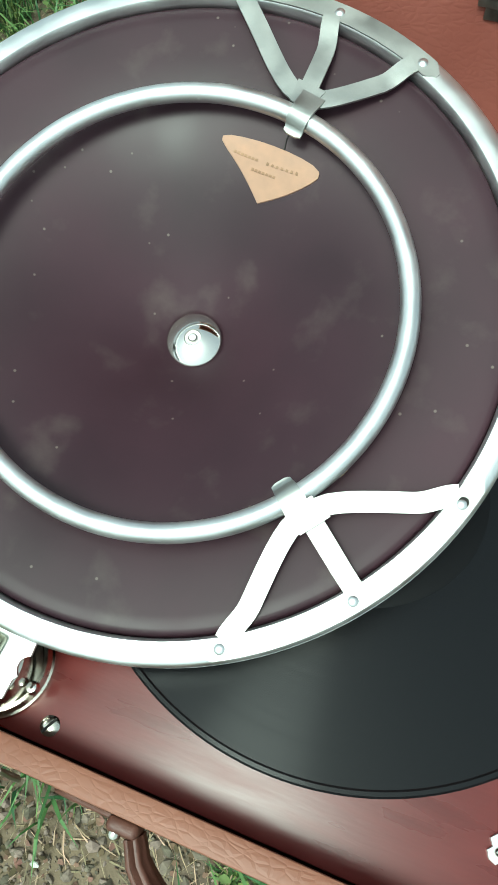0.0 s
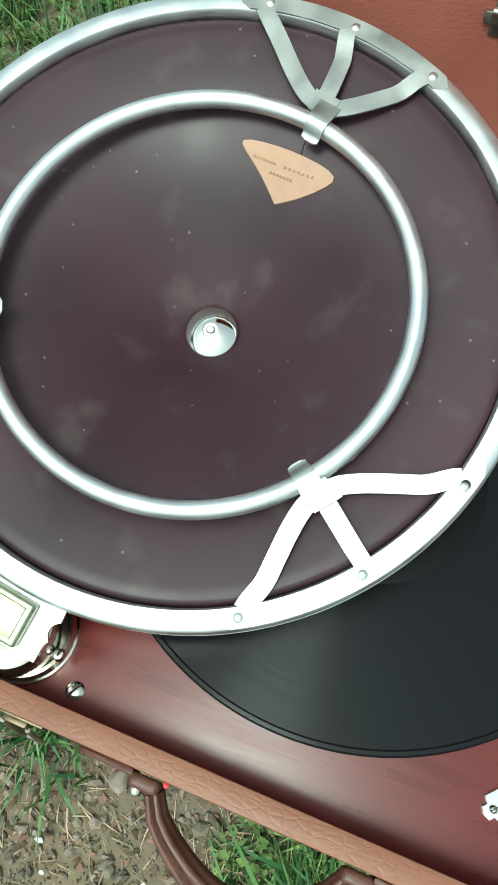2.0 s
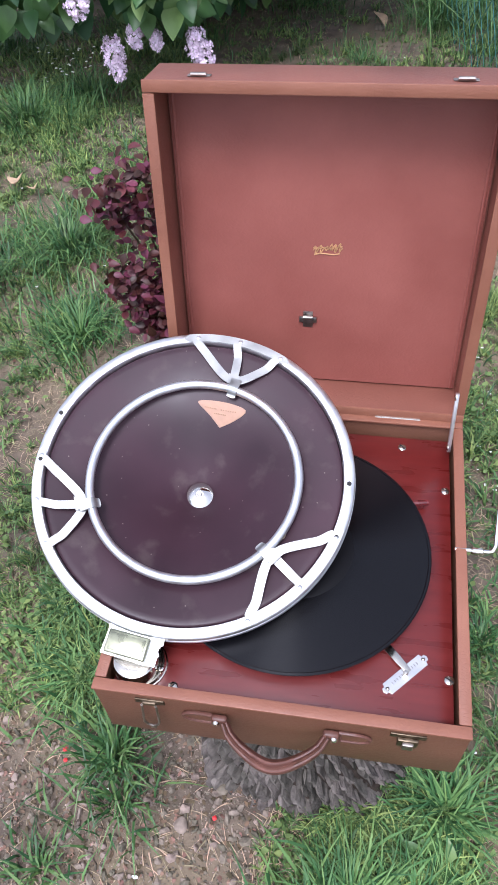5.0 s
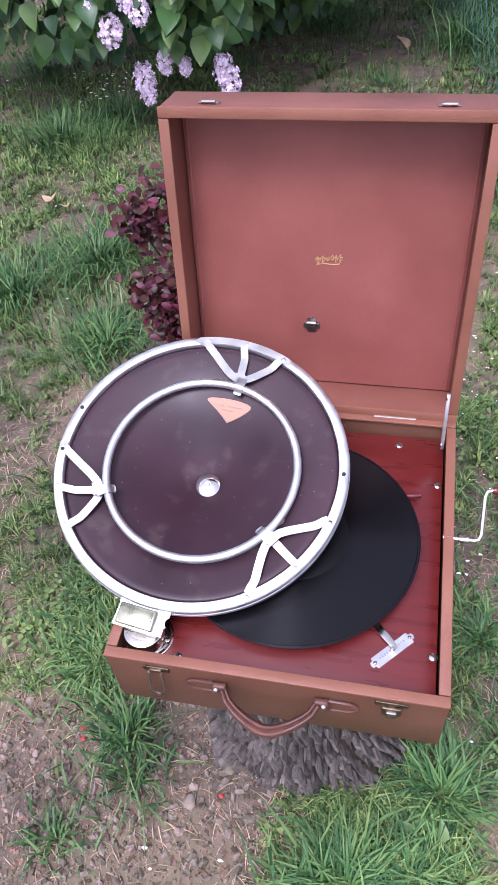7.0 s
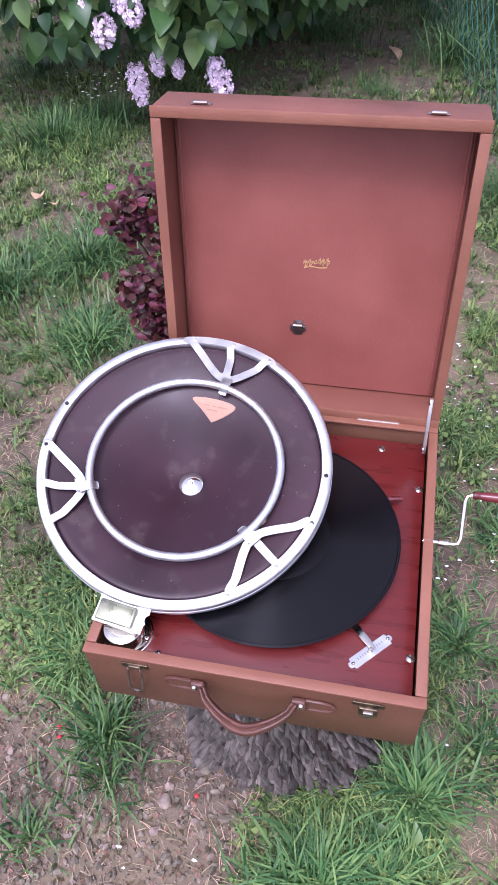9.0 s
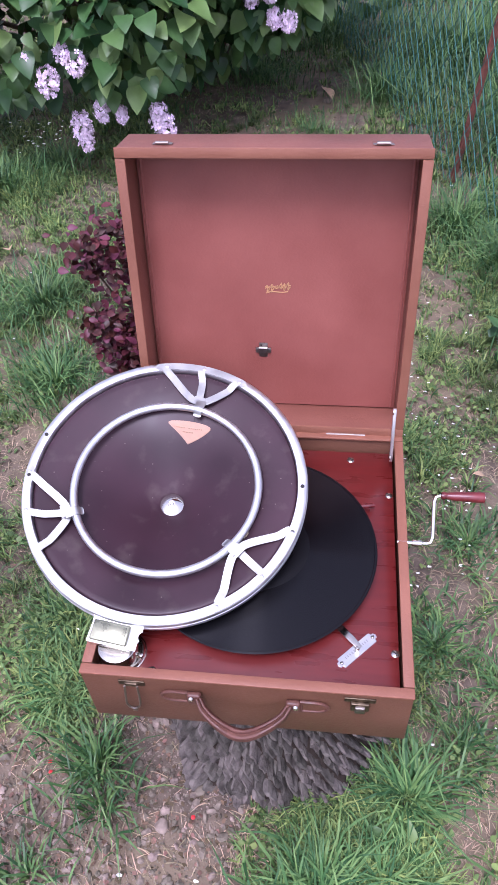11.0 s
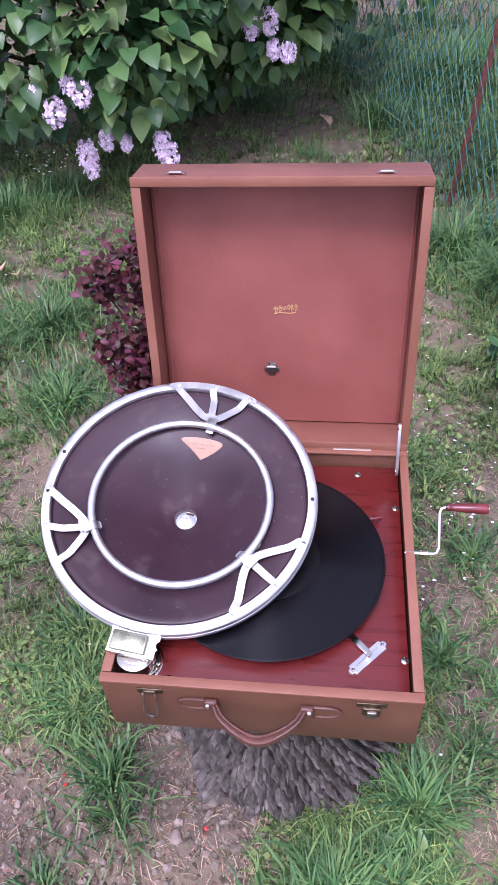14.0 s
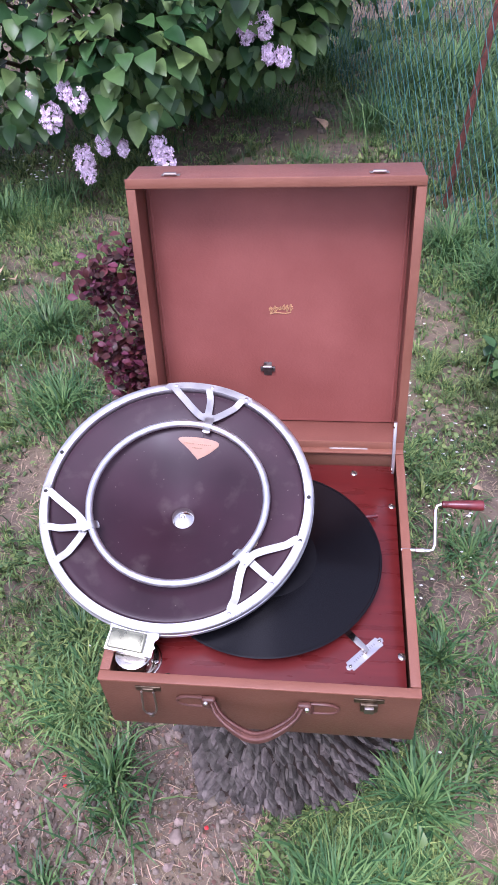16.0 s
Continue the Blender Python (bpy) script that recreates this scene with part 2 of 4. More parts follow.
def tube(points, radii, seg=8, bm=None, caps=True):
    b = bmesh.new()
    pts = [Vector(p) for p in points]
    if not isinstance(radii, (list, tuple)):
        radii = [radii] * len(pts)
    rings, up = [], None
    for i, p in enumerate(pts):
        d = (pts[min(i + 1, len(pts) - 1)] - pts[max(i - 1, 0)]).normalized()
        if up is None:
            up = d.orthogonal().normalized()
        up = (up - d * up.dot(d)).normalized()
        s = d.cross(up)
        rings.append([b.verts.new(p + radii[i] * (up * math.cos(2 * math.pi * k / seg) + s * math.sin(2 * math.pi * k / seg))) for k in range(seg)])
    for lo, hi in zip(rings, rings[1:]):
        for k in range(seg):
            b.faces.new((lo[k], lo[(k + 1) % seg], hi[(k + 1) % seg], hi[k]))
    if caps:
        b.faces.new(rings[0][::-1])
        b.faces.new(rings[-1])
    return merge(bm, b)


def plate(outline, thick, m=None, bevel=0.0, bm=None):
    """A flat outline (x, y), extruded upwards by thick."""
    b = bmesh.new()
    f = b.faces.new([b.verts.new((x, y, 0)) for x, y in outline])
    r = bmesh.ops.extrude_face_region(b, geom=[f])
    bmesh.ops.translate(b, verts=[v for v in r["geom"] if isinstance(v, bmesh.types.BMVert)], vec=(0, 0, thick))
    bmesh.ops.recalc_face_normals(b, faces=b.faces[:])
    if bevel:
        bmesh.ops.bevel(b, geom=[e for e in b.edges if abs(e.verts[0].co.z - e.verts[1].co.z) < 1e-6 and e.verts[0].co.z > thick / 2], offset=bevel, segments=2, profile=0.5, affect="EDGES")
    if m:
        b.transform(m)
    return merge(bm, b)


def arc(cx, cy, r, a0, a1, n=8):
    return [(cx + r * math.cos(radians(a0 + (a1 - a0) * i / n)), cy + r * math.sin(radians(a0 + (a1 - a0) * i / n))) for i in range(n + 1)]


def screw(name, m, r=0.005, mat=NICKEL, label="slotted nickel screw head", parent=None):
    """A domed slotted screw head."""
    bm = lathe([(0, 0.0016), (r * 0.5, 0.0014), (r * 0.85, 0.0008), (r, 0), (r, -0.003), (0, -0.003)], 24)
    ob = part(name, bm, mat, parent, smooth=True)
    ob.matrix_basis = m
    part("slot", box((2 * r * 0.9, r * 0.24, 0.0008), (0, 0, 0.0015)), SLOT, ob)
    return ob


# ---- ground ----
def mound(x, y):
    """Height of the lawn."""
    h = 0.022 * noise.noise(Vector((x * 1.7, y * 1.7, 3.1))) + 0.008 * noise.noise(Vector((x * 7, y * 7, 1.7)))
    return h + 0.004 * noise.noise(Vector((x * 26, y * 26, 8)))


def bare(x, y):
    """How bare of grass a spot is, 0 to 1."""
    n = noise.noise(Vector((x * 2.6, y * 2.2, 9.3))) + 0.5 * noise.noise(Vector((x * 7, y * 7, 2.2)))
    v = 0.36 + 1.0 * n
    for cx, cy, rx, ry, k in ((0.03, 0.02, 0.2, 0.17, 1.3), (-0.02, -0.25, 0.3, 0.2, 1.3), (0.16, 2.8, 0.22, 0.35, 0.9), (0.46, 0.0, 0.07, 0.1, 0.5), (-0.62, 2.1, 0.2, 0.15, 0.5), (-0.3, 0.95, 0.16, 0.25, 0.7), (0.6, 0.62, 0.1, 0.18, 0.8), (-0.47, 0.7, 0.09, 0.18, 0.3), (0.43, -0.17, 0.07, 0.08, 0.9), (0.72, 0.2, 0.1, 0.2, 0.45)):
        v += k * math.exp(-((x - cx) / rx) ** 2 - ((y - cy) / ry) ** 2)
    for cx, cy, r, k in ((-0.16, 0.17, 0.12, 1.2), (0.36, 0.03, 0.1, 1.5), (0.34, -0.05, 0.09, 1.6), (-0.5, 1.2, 0.3, 0.9), (0.75, 1.0, 0.4, 0.3)):
        v -= k * math.exp(-((x - cx) ** 2 + (y - cy) ** 2) / r ** 2)
    return max(0.0, min(1.0, v))


def ground():
    xs = sorted({round(v, 3) for v in [*np.arange(-2.4, 2.4, 0.03), *np.linspace(2.4, 60, 30), *np.linspace(-60, -2.4, 30)]})
    ys = sorted({round(v, 3) for v in [*np.arange(-1.2, 4.8, 0.03), *np.linspace(4.8, 60, 30), *np.linspace(-60, -1.2, 30)]})
    verts = [(x, y, mound(x, y)) for y in ys for x in xs]
    w = len(xs)
    faces = [(j * w + i, j * w + i + 1, (j + 1) * w + i + 1, (j + 1) * w + i) for j in range(len(ys) - 1) for i in range(w - 1)]
    ob = data_part("ground", verts, faces, GROUND, smooth=True)
    tagged(ob, "patchy garden soil and thin lawn", "ground", kind="structure")


ground()


def blades(name, spots, mat, label, category):
    """Grass as one mesh. Each spot: x, y, length, width, yaw, lean."""
    verts, faces = [], []
    for x, y, ln, wd, yaw, lean in spots:
        z = mound(x, y) - 0.004
        dx, dy = math.cos(yaw), math.sin(yaw)
        k = len(verts)
        for s, ww in ((0, 0.7), (0.35, 1.0), (0.7, 0.7)):
            out, up = lean * ln * s * s, ln * s * (1 - 0.35 * lean * s)
            for sg in (-1, 1):
                verts.append((x + dx * out - dy * wd * ww * sg / 2, y + dy * out + dx * wd * ww * sg / 2, z + up))
        verts.append((x + dx * lean * ln, y + dy * lean * ln, z + max(0.002, ln * (1 - 0.62 * lean))))
        faces += [(k, k + 1, k + 3, k + 2), (k + 2, k + 3, k + 5, k + 4), (k + 4, k + 5, k + 6)]
    ob = data_part(name, verts, faces, mat)
    tagged(ob, label, category, kind="stuff")


def inside_stump(x, y):
    return (x - 0.195) ** 2 + (y - 0.21) ** 2 < 0.185 ** 2


def spot(rnd):
    """A random place on the lawn, denser towards the case."""
    y = -0.35 + 4.6 * rnd.random() ** 1.5
    half = 0.55 + 0.36 * (y + 0.4)
    return 0.17 - 0.06 * y + rnd.uniform(-half, half), y


def lawn():
    rnd = random.Random(4)
    green, straw, coarse = [], [], []
    # clumps of short blades, with gaps of soil between them
    while len(green) < 185000:
        cx, cy = spot(rnd)
        bb = bare(cx, cy)
        if rnd.random() < bb ** 0.7 * (1.08 if cy < 1.2 else 0.75):
            continue
        lush = max(0.0, min(1.0, 0.5 + 1.3 * noise.noise(Vector((cx * 4.5, cy * 4.5, 33)))))
        tall = rnd.uniform(0.018, 0.042) * (0.75 + 0.95 * lush) * (1.1 - 0.5 * bb)
        reach = max(0.0, min(1.0, (cy - 1.0) / 1.2))
        wide, size = rnd.uniform(0.008, 0.024) * (1 + reach), rnd.uniform(0.0016, 0.0038) * (1 + 0.6 * reach)
        for _ in range(int(rnd.uniform(8, 18) + 20 * lush)):
            a, d = rnd.uniform(0, 6.283), wide * abs(rnd.gauss(0, 0.6))
            x, y = cx + d * math.cos(a), cy + d * math.sin(a)
            if not inside_stump(x, y):
                green.append((x, y, tall * rnd.uniform(0.55, 1.25), size * rnd.uniform(0.7, 1.25), a + rnd.gauss(0, 0.9), rnd.uniform(0.2, 1.1)))
    while len(straw) < 62000:
        x, y = spot(rnd)
        if inside_stump(x, y) or rnd.random() > 0.35 + 0.4 * bare(x, y) or (bare(x, y) > 0.97 and rnd.random() < 0.8):
            continue
        straw.append((x, y, rnd.uniform(0.006, 0.03), rnd.uniform(0.0007, 0.002), rnd.uniform(0, 6.283), rnd.uniform(1.1, 1.55)))
    tufts = [(-0.17, 0.17, 0.11, 0.07, 330), (-0.2, 0.32, 0.12, 0.07, 300), (0.41, 0.05, 0.05, 0.10, 260), (0.285, -0.10, 0.07, 0.105, 420), (0.215, -0.12, 0.05, 0.08, 120), (0.37, -0.08, 0.06, 0.09, 240), (-0.08, 0.06, 0.06, 0.095, 150), (-0.06, 0.0, 0.07, 0.07, 110), (-0.42, 0.98, 0.17, 0.11, 520), (-0.55, 1.3, 0.18, 0.12, 560), (-0.75, 1.15, 0.17, 0.13, 480), (-0.9, 1.95, 0.22, 0.14, 520), (-0.75, 2.15, 0.16, 0.11, 300), (-0.35, 1.75, 0.2, 0.1, 300), (0.75, 1.5, 0.16, 0.16, 520), (0.62, 1.75, 0.15, 0.15, 460), (0.42, 2.75, 0.15, 0.17, 420), (0.9, 1.25, 0.17, 0.14, 380), (0.47, 0.32, 0.12, 0.06, 300), (0.55, 0.55, 0.13, 0.06, 300), (-0.28, 0.55, 0.14, 0.07, 320), (-0.15, -0.1, 0.06, 0.05, 90), (0.5, 0.14, 0.09, 0.055, 220), (0.58, 0.25, 0.1, 0.05, 200), (0.45, 0.8, 0.15, 0.05, 240), (1.05, 2.4, 0.5, 0.28, 3000), (1.4, 3.4, 0.8, 0.35, 3200), (0.75, 3.1, 0.3, 0.28, 1600), (0.2, 3.5, 0.5, 0.14, 1400), (-0.1, 3.0, 0.25, 0.09, 700), (-1.2, 2.55, 0.3, 0.1, 700), (-0.6, 2.6, 0.3, 0.09, 600), (0.15, 2.45, 0.25, 0.06, 300), (0.95, 1.7, 0.25, 0.2, 900)]
    for cx, cy, r, ln, count in tufts:
        for _ in range(count):
            a, d = rnd.uniform(0, 6.283), r * abs(rnd.gauss(0, 0.55))
            x, y = cx + d * math.cos(a), cy + d * math.sin(a)
            if not inside_stump(x, y):
                coarse.append((x, y, ln * rnd.uniform(0.5, 1.25), rnd.uniform(0.0022, 0.0050), a + rnd.gauss(0, 1.0), rnd.uniform(0.25, 1.15)))
    # the rest of the garden's lawn, thinning out away from the stump
    count = 0
    while count < 80000:
        r, a = 0.45 + 5.0 * rnd.random() ** 0.75, rnd.uniform(0, 6.283)
        x, y = 0.15 + r * math.cos(a), 0.7 + r * math.sin(a)
        half = 0.5 + 0.36 * (y + 0.4)
        if (-0.3 < y < 4.1 and abs(x - 0.17 + 0.06 * y) < half) or inside_stump(x, y) or rnd.random() < 0.9 * bare(x, y):
            continue
        count += 1
        item = (x, y, rnd.uniform(0.03, 0.075), rnd.uniform(0.004, 0.0085), rnd.uniform(0, 6.283), rnd.uniform(0.45, 1.3))
        (straw if rnd.random() < 0.1 else green).append(item)
    blades("lawn_grass", green, GRASS, "short patchy green lawn grass on the soil", "grass")
    blades("dry_grass", straw, STRAW, "dry straw-coloured grass bits on bare soil", "dry grass")
    blades("grass_tufts", coarse, GRASS_BLUE, "coarse blue-green tufts of long grass", "grass")


lawn()


# ---- tree stump ----
def stump():
    root = thing("tree_stump", pose(0.195, 0.21, 0), "grey-brown tree stump with deeply furrowed bark", "tree stump")
    def girth(a, z):
        ca, sa, t = math.cos(a), math.sin(a), (z + 0.03) / 0.385
        flare = 0.060 * (1 - t) ** 1.25 * (1 + 0.55 * noise.noise(Vector((ca * 1.8, sa * 1.8, 4))))
        turn = a + 2.4 * (z - 0.15)
        cleft = min(1.0, abs(noise.noise(Vector((2.2 * math.cos(turn), 2.2 * math.sin(turn), z * 1.2 + 7)))) * 8.0)
        return 0.150 + flare + 0.010 * noise.noise(Vector((ca * 3, sa * 3, z * 5))) + 0.024 * (cleft - 1)

    # recessed core below the plates; crevice shade is put into its dark colour
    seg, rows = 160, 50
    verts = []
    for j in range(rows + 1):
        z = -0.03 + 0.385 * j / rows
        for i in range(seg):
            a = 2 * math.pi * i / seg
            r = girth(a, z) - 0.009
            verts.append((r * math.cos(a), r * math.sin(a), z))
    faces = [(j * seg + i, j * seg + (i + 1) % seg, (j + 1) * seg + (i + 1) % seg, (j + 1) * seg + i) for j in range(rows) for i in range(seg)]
    data_part("inner_bark", verts, faces, FURROW_DARK, root, "dark core under the bark plates, furrow shade in its colour", smooth=True)
    # raised plates of outer bark in slanting columns
    rnd = random.Random(14)
    verts, faces = [], []
    columns = 74
    for c in range(columns):
        z = -0.04 + rnd.uniform(0, 0.03)
        while z < 0.345:
            tall, wide = rnd.uniform(0.018, 0.050), 2 * math.pi / columns * rnd.uniform(0.62, 0.90)
            mid_a = 2 * math.pi * (c + rnd.uniform(-0.16, 0.16)) / columns
            high, tip, k = rnd.uniform(0.001, 0.008), rnd.uniform(-0.25, 0.25), len(verts)
            for v in range(6):
                for u in range(4):
                    fu, fv = u / 3 - 0.5, v / 5
                    edge = u in (0, 3) or v in (0, 5)
                    zz = z + tall * (fv + tip * fu) + rnd.uniform(-0.0018, 0.0018)
                    pinch = 1 - 0.35 * abs(2 * fv - 1) ** 3
                    a = mid_a + wide * fu * pinch - 2.4 * (zz - 0.15) + rnd.uniform(-0.010, 0.010)
                    r = girth(a, min(0.35, max(-0.03, zz))) + (-0.011 if edge else high + 0.001 + rnd.uniform(-0.0018, 0.0018))
                    verts.append((r * math.cos(a), r * math.sin(a), min(zz, 0.350)))
            faces += [(k + 4 * v + u, k + 4 * v + u + 1, k + 4 * v + u + 5, k + 4 * v + u + 4) for v in range(5) for u in range(3)]
            z += tall * rnd.uniform(0.92, 1.08)
    tagged(data_part("outer_bark", verts, faces, BARK, root, "rough grey-brown bark plates"), kind="stuff")
    part("cut_top", lathe([(0, 0.355), (0.128, 0.355), (0.134, 0.35), (0.134, 0.33)], 48), WOOD_END, root, "sawn top")


stump()

# ---- gramophone ----
W, D, RIM, BOTTOM, WALL = 0.37, 0.394, 0.46, 0.355, 0.0115
BOARD_Z = 0.436
gram = thing("portable_gramophone", pose(0, 0, 0), "open portable gramophone in a brown leather-covered case, standing on the stump", "gramophone")


def open_box(w, d, h, wall, floor, bevel=0.002):
    """A tray with walls, open on top; its corner at the origin."""
    bm = bmesh.new()
    bmesh.ops.create_cube(bm, size=1, matrix=Matrix.Translation((w / 2, d / 2, h / 2)) @ Matrix.Diagonal((w, d, h, 1)))
    top = max(bm.faces, key=lambda f: f.calc_center_median().z)
    bmesh.ops.inset_individual(bm, faces=[top], thickness=wall)
    inner = bmesh.ops.extrude_discrete_faces(bm, faces=[top])["faces"][0]
    bmesh.ops.translate(bm, verts=inner.verts[:], vec=(0, 0, floor - h))
    sharp = [e for e in bm.edges if len(e.link_faces) == 2 and e.calc_face_angle() > 1.0 and max(v.co.z for v in e.verts) > floor + 0.001 or min(v.co.z for v in e.verts) < 0.001]
    bmesh.ops.bevel(bm, geom=sharp, offset=bevel, segments=2, profile=0.5, affect="EDGES")
    return bm


def case():
    base = part("case_body", open_box(W, D, RIM - BOTTOM, WALL, 0.008), LEATHER, gram, "brown reptile-grain leather covering", smooth=True)
    base.location = (0, 0, BOTTOM)
    rim = bmesh.new()
    t, h = WALL + 0.0008, 0.0035
    for sx, sy, cx, cy in ((W + 0.0016, t, W / 2, t / 2 - 0.0008), (W + 0.0016, t, W / 2, D - t / 2 + 0.0008), (t, D - 2 * t, t / 2 - 0.0008, D / 2), (t, D - 2 * t, W - t / 2 + 0.0008, D / 2)):
        box((sx, sy, h), (cx, cy, RIM + h / 2 - 0.001), 0.0012, bm=rim)
    edging = part("rim_edging", rim, RIM_LEATHER, base, "paler worn leather edging", smooth=True)
    edging.location = (0, 0, -BOTTOM)
    part("motor_board", box((W - 2 * WALL - 0.001, D - 2 * WALL - 0.001, 0.012), (W / 2, D / 2, BOARD_Z - 0.006), 0.001), BOARD, gram, "polished dark red mahogany board", smooth=True)
    for x, y in ((0.075, 0.0215), (0.354, 0.065), (0.352, 0.303), (0.299, 0.366)):
        screw("board_screw", pose(x, y, BOARD_Z, 0, 0, 40 + 300 * x), 0.0052, parent=gram)


case()


def lid():
    """The raised lid, leaning back 10.6 degrees; its own x across, y up the lid, -z to its back."""
    m = Matrix.Translation((0, D, RIM + 0.002)) @ Matrix.Rotation(radians(90 - 10.6), 4, "X")
    deep = 0.068
    holder = part("lid", open_box(W, D, deep, WALL, 0.007), LID_LEATHER, gram, "raised lid, leather-covered", smooth=True)
    holder.matrix_basis = m @ Matrix.Translation((0, 0, -deep))
    rim = bmesh.new()
    t, h = WALL + 0.0008, 0.003
    for sx, sy, cx, cy in ((W + 0.0016, t, W / 2, t / 2 - 0.0008), (W + 0.0016, t, W / 2, D - t / 2 + 0.0008), (t, D - 2 * t, t / 2 - 0.0008, D / 2), (t, D - 2 * t, W - t / 2 + 0.0008, D / 2)):
        box((sx, sy, h), (cx, cy, deep + h / 2 - 0.0008), 0.001, bm=rim)
    part("rim_edging", rim, RIM_LEATHER, holder, "paler worn leather edging", smooth=True)
    part("lining", box((W - 2 * WALL + 0.003, D - 2 * WALL + 0.003, 0.003), (W / 2, D / 2, 0.0095), 0.0008), LINING, holder, "red-brown lining panel")
    for x in (WALL + 0.003, W - WALL - 0.003):
        part("corner_bead", tube([(x, WALL, 0.011), (x, D - WALL, 0.011)], 0.0022, 8), LINING, holder, smooth=True)
    # gold transfer, worn and not readable: looping strokes
    g = bmesh.new()
    rnd = random.Random(8)
    for row, (y0, n, high) in enumerate(((0.1955, 46, 0.0062), (0.1975, 38, 0.0040))):
        pts = []
        for i in range(n + 1):
            t = i / n
            swing = high * math.sin(2 * math.pi * (6 + row) * t) * (0.55 + 0.45 * math.sin(9 * t + 2 * row))
            pts.append((0.171 + 0.034 * t + 0.35 * swing, y0 + 0.004 * t + swing + 0.0006 * rnd.uniform(-1, 1), 0.0114 + 0.0002 * row))
        tube(pts, 0.00075, 6, g)
    tube([(0.172 + 0.030 * t, 0.1895 + 0.003 * t + 0.0012 * math.sin(6 * t), 0.0114) for t in (0, 0.2, 0.4, 0.6, 0.8, 1)], 0.0008, 6, g)
    part("gold_emblem", g, GOLD, holder, "worn gold transfer marking")
    # spring clip in the middle of the lining
    c = box((0.012, 0.022, 0.0015), (0.167, 0.1015, 0.0118), 0.0004)
    box((0.022, 0.008, 0.0035), (0.167, 0.1015, 0.0128), 0.001, bm=c)
    tube([(0.161, 0.1060, 0.016), (0.173, 0.1060, 0.016)], 0.0028, 10, c)
    part("spring_clip", c, STEEL, holder, "small dark steel clip", smooth=True)
    for x in (0.055, 0.314):
        k = box((0.024, 0.0014, 0.007), (x, D + 0.001, deep - 0.016), 0.0006)
        tube([(x - 0.008, D + 0.003, deep - 0.012), (x + 0.008, D + 0.003, deep - 0.012)], 0.002, 8, k)
        part("catch", k, STEEL, holder, "old steel catch plate", smooth=True)
    for x0 in (0.052, 0.262):
        part("hinge", tube([(x0, -0.0005, deep + 0.0022), (x0 + 0.056, -0.0005, deep + 0.0022)], 0.0017, 8), NICKEL, holder, "narrow nickel hinge", smooth=True)
    st = box((0.0045, 0.0060, 0.080), (0.3535, 0.363, 0.4935), 0.0008, turn=Matrix.Rotation(radians(-19.6), 4, "X"))
    stay = part("lid_stay", st, ALU, gram, "flat nickel lid stay", smooth=True)
    for y, z in ((0.3515, 0.461), (0.3745, 0.526)):
        part("rivet", lathe([(0, 0.002), (0.003, 0.0012), (0.0042, 0), (0.0042, -0.001)], 16, Matrix.Translation((0.3515, y, z)) @ Matrix.Rotation(radians(-90), 4, "Y")), NICKEL, stay, smooth=True)


lid()


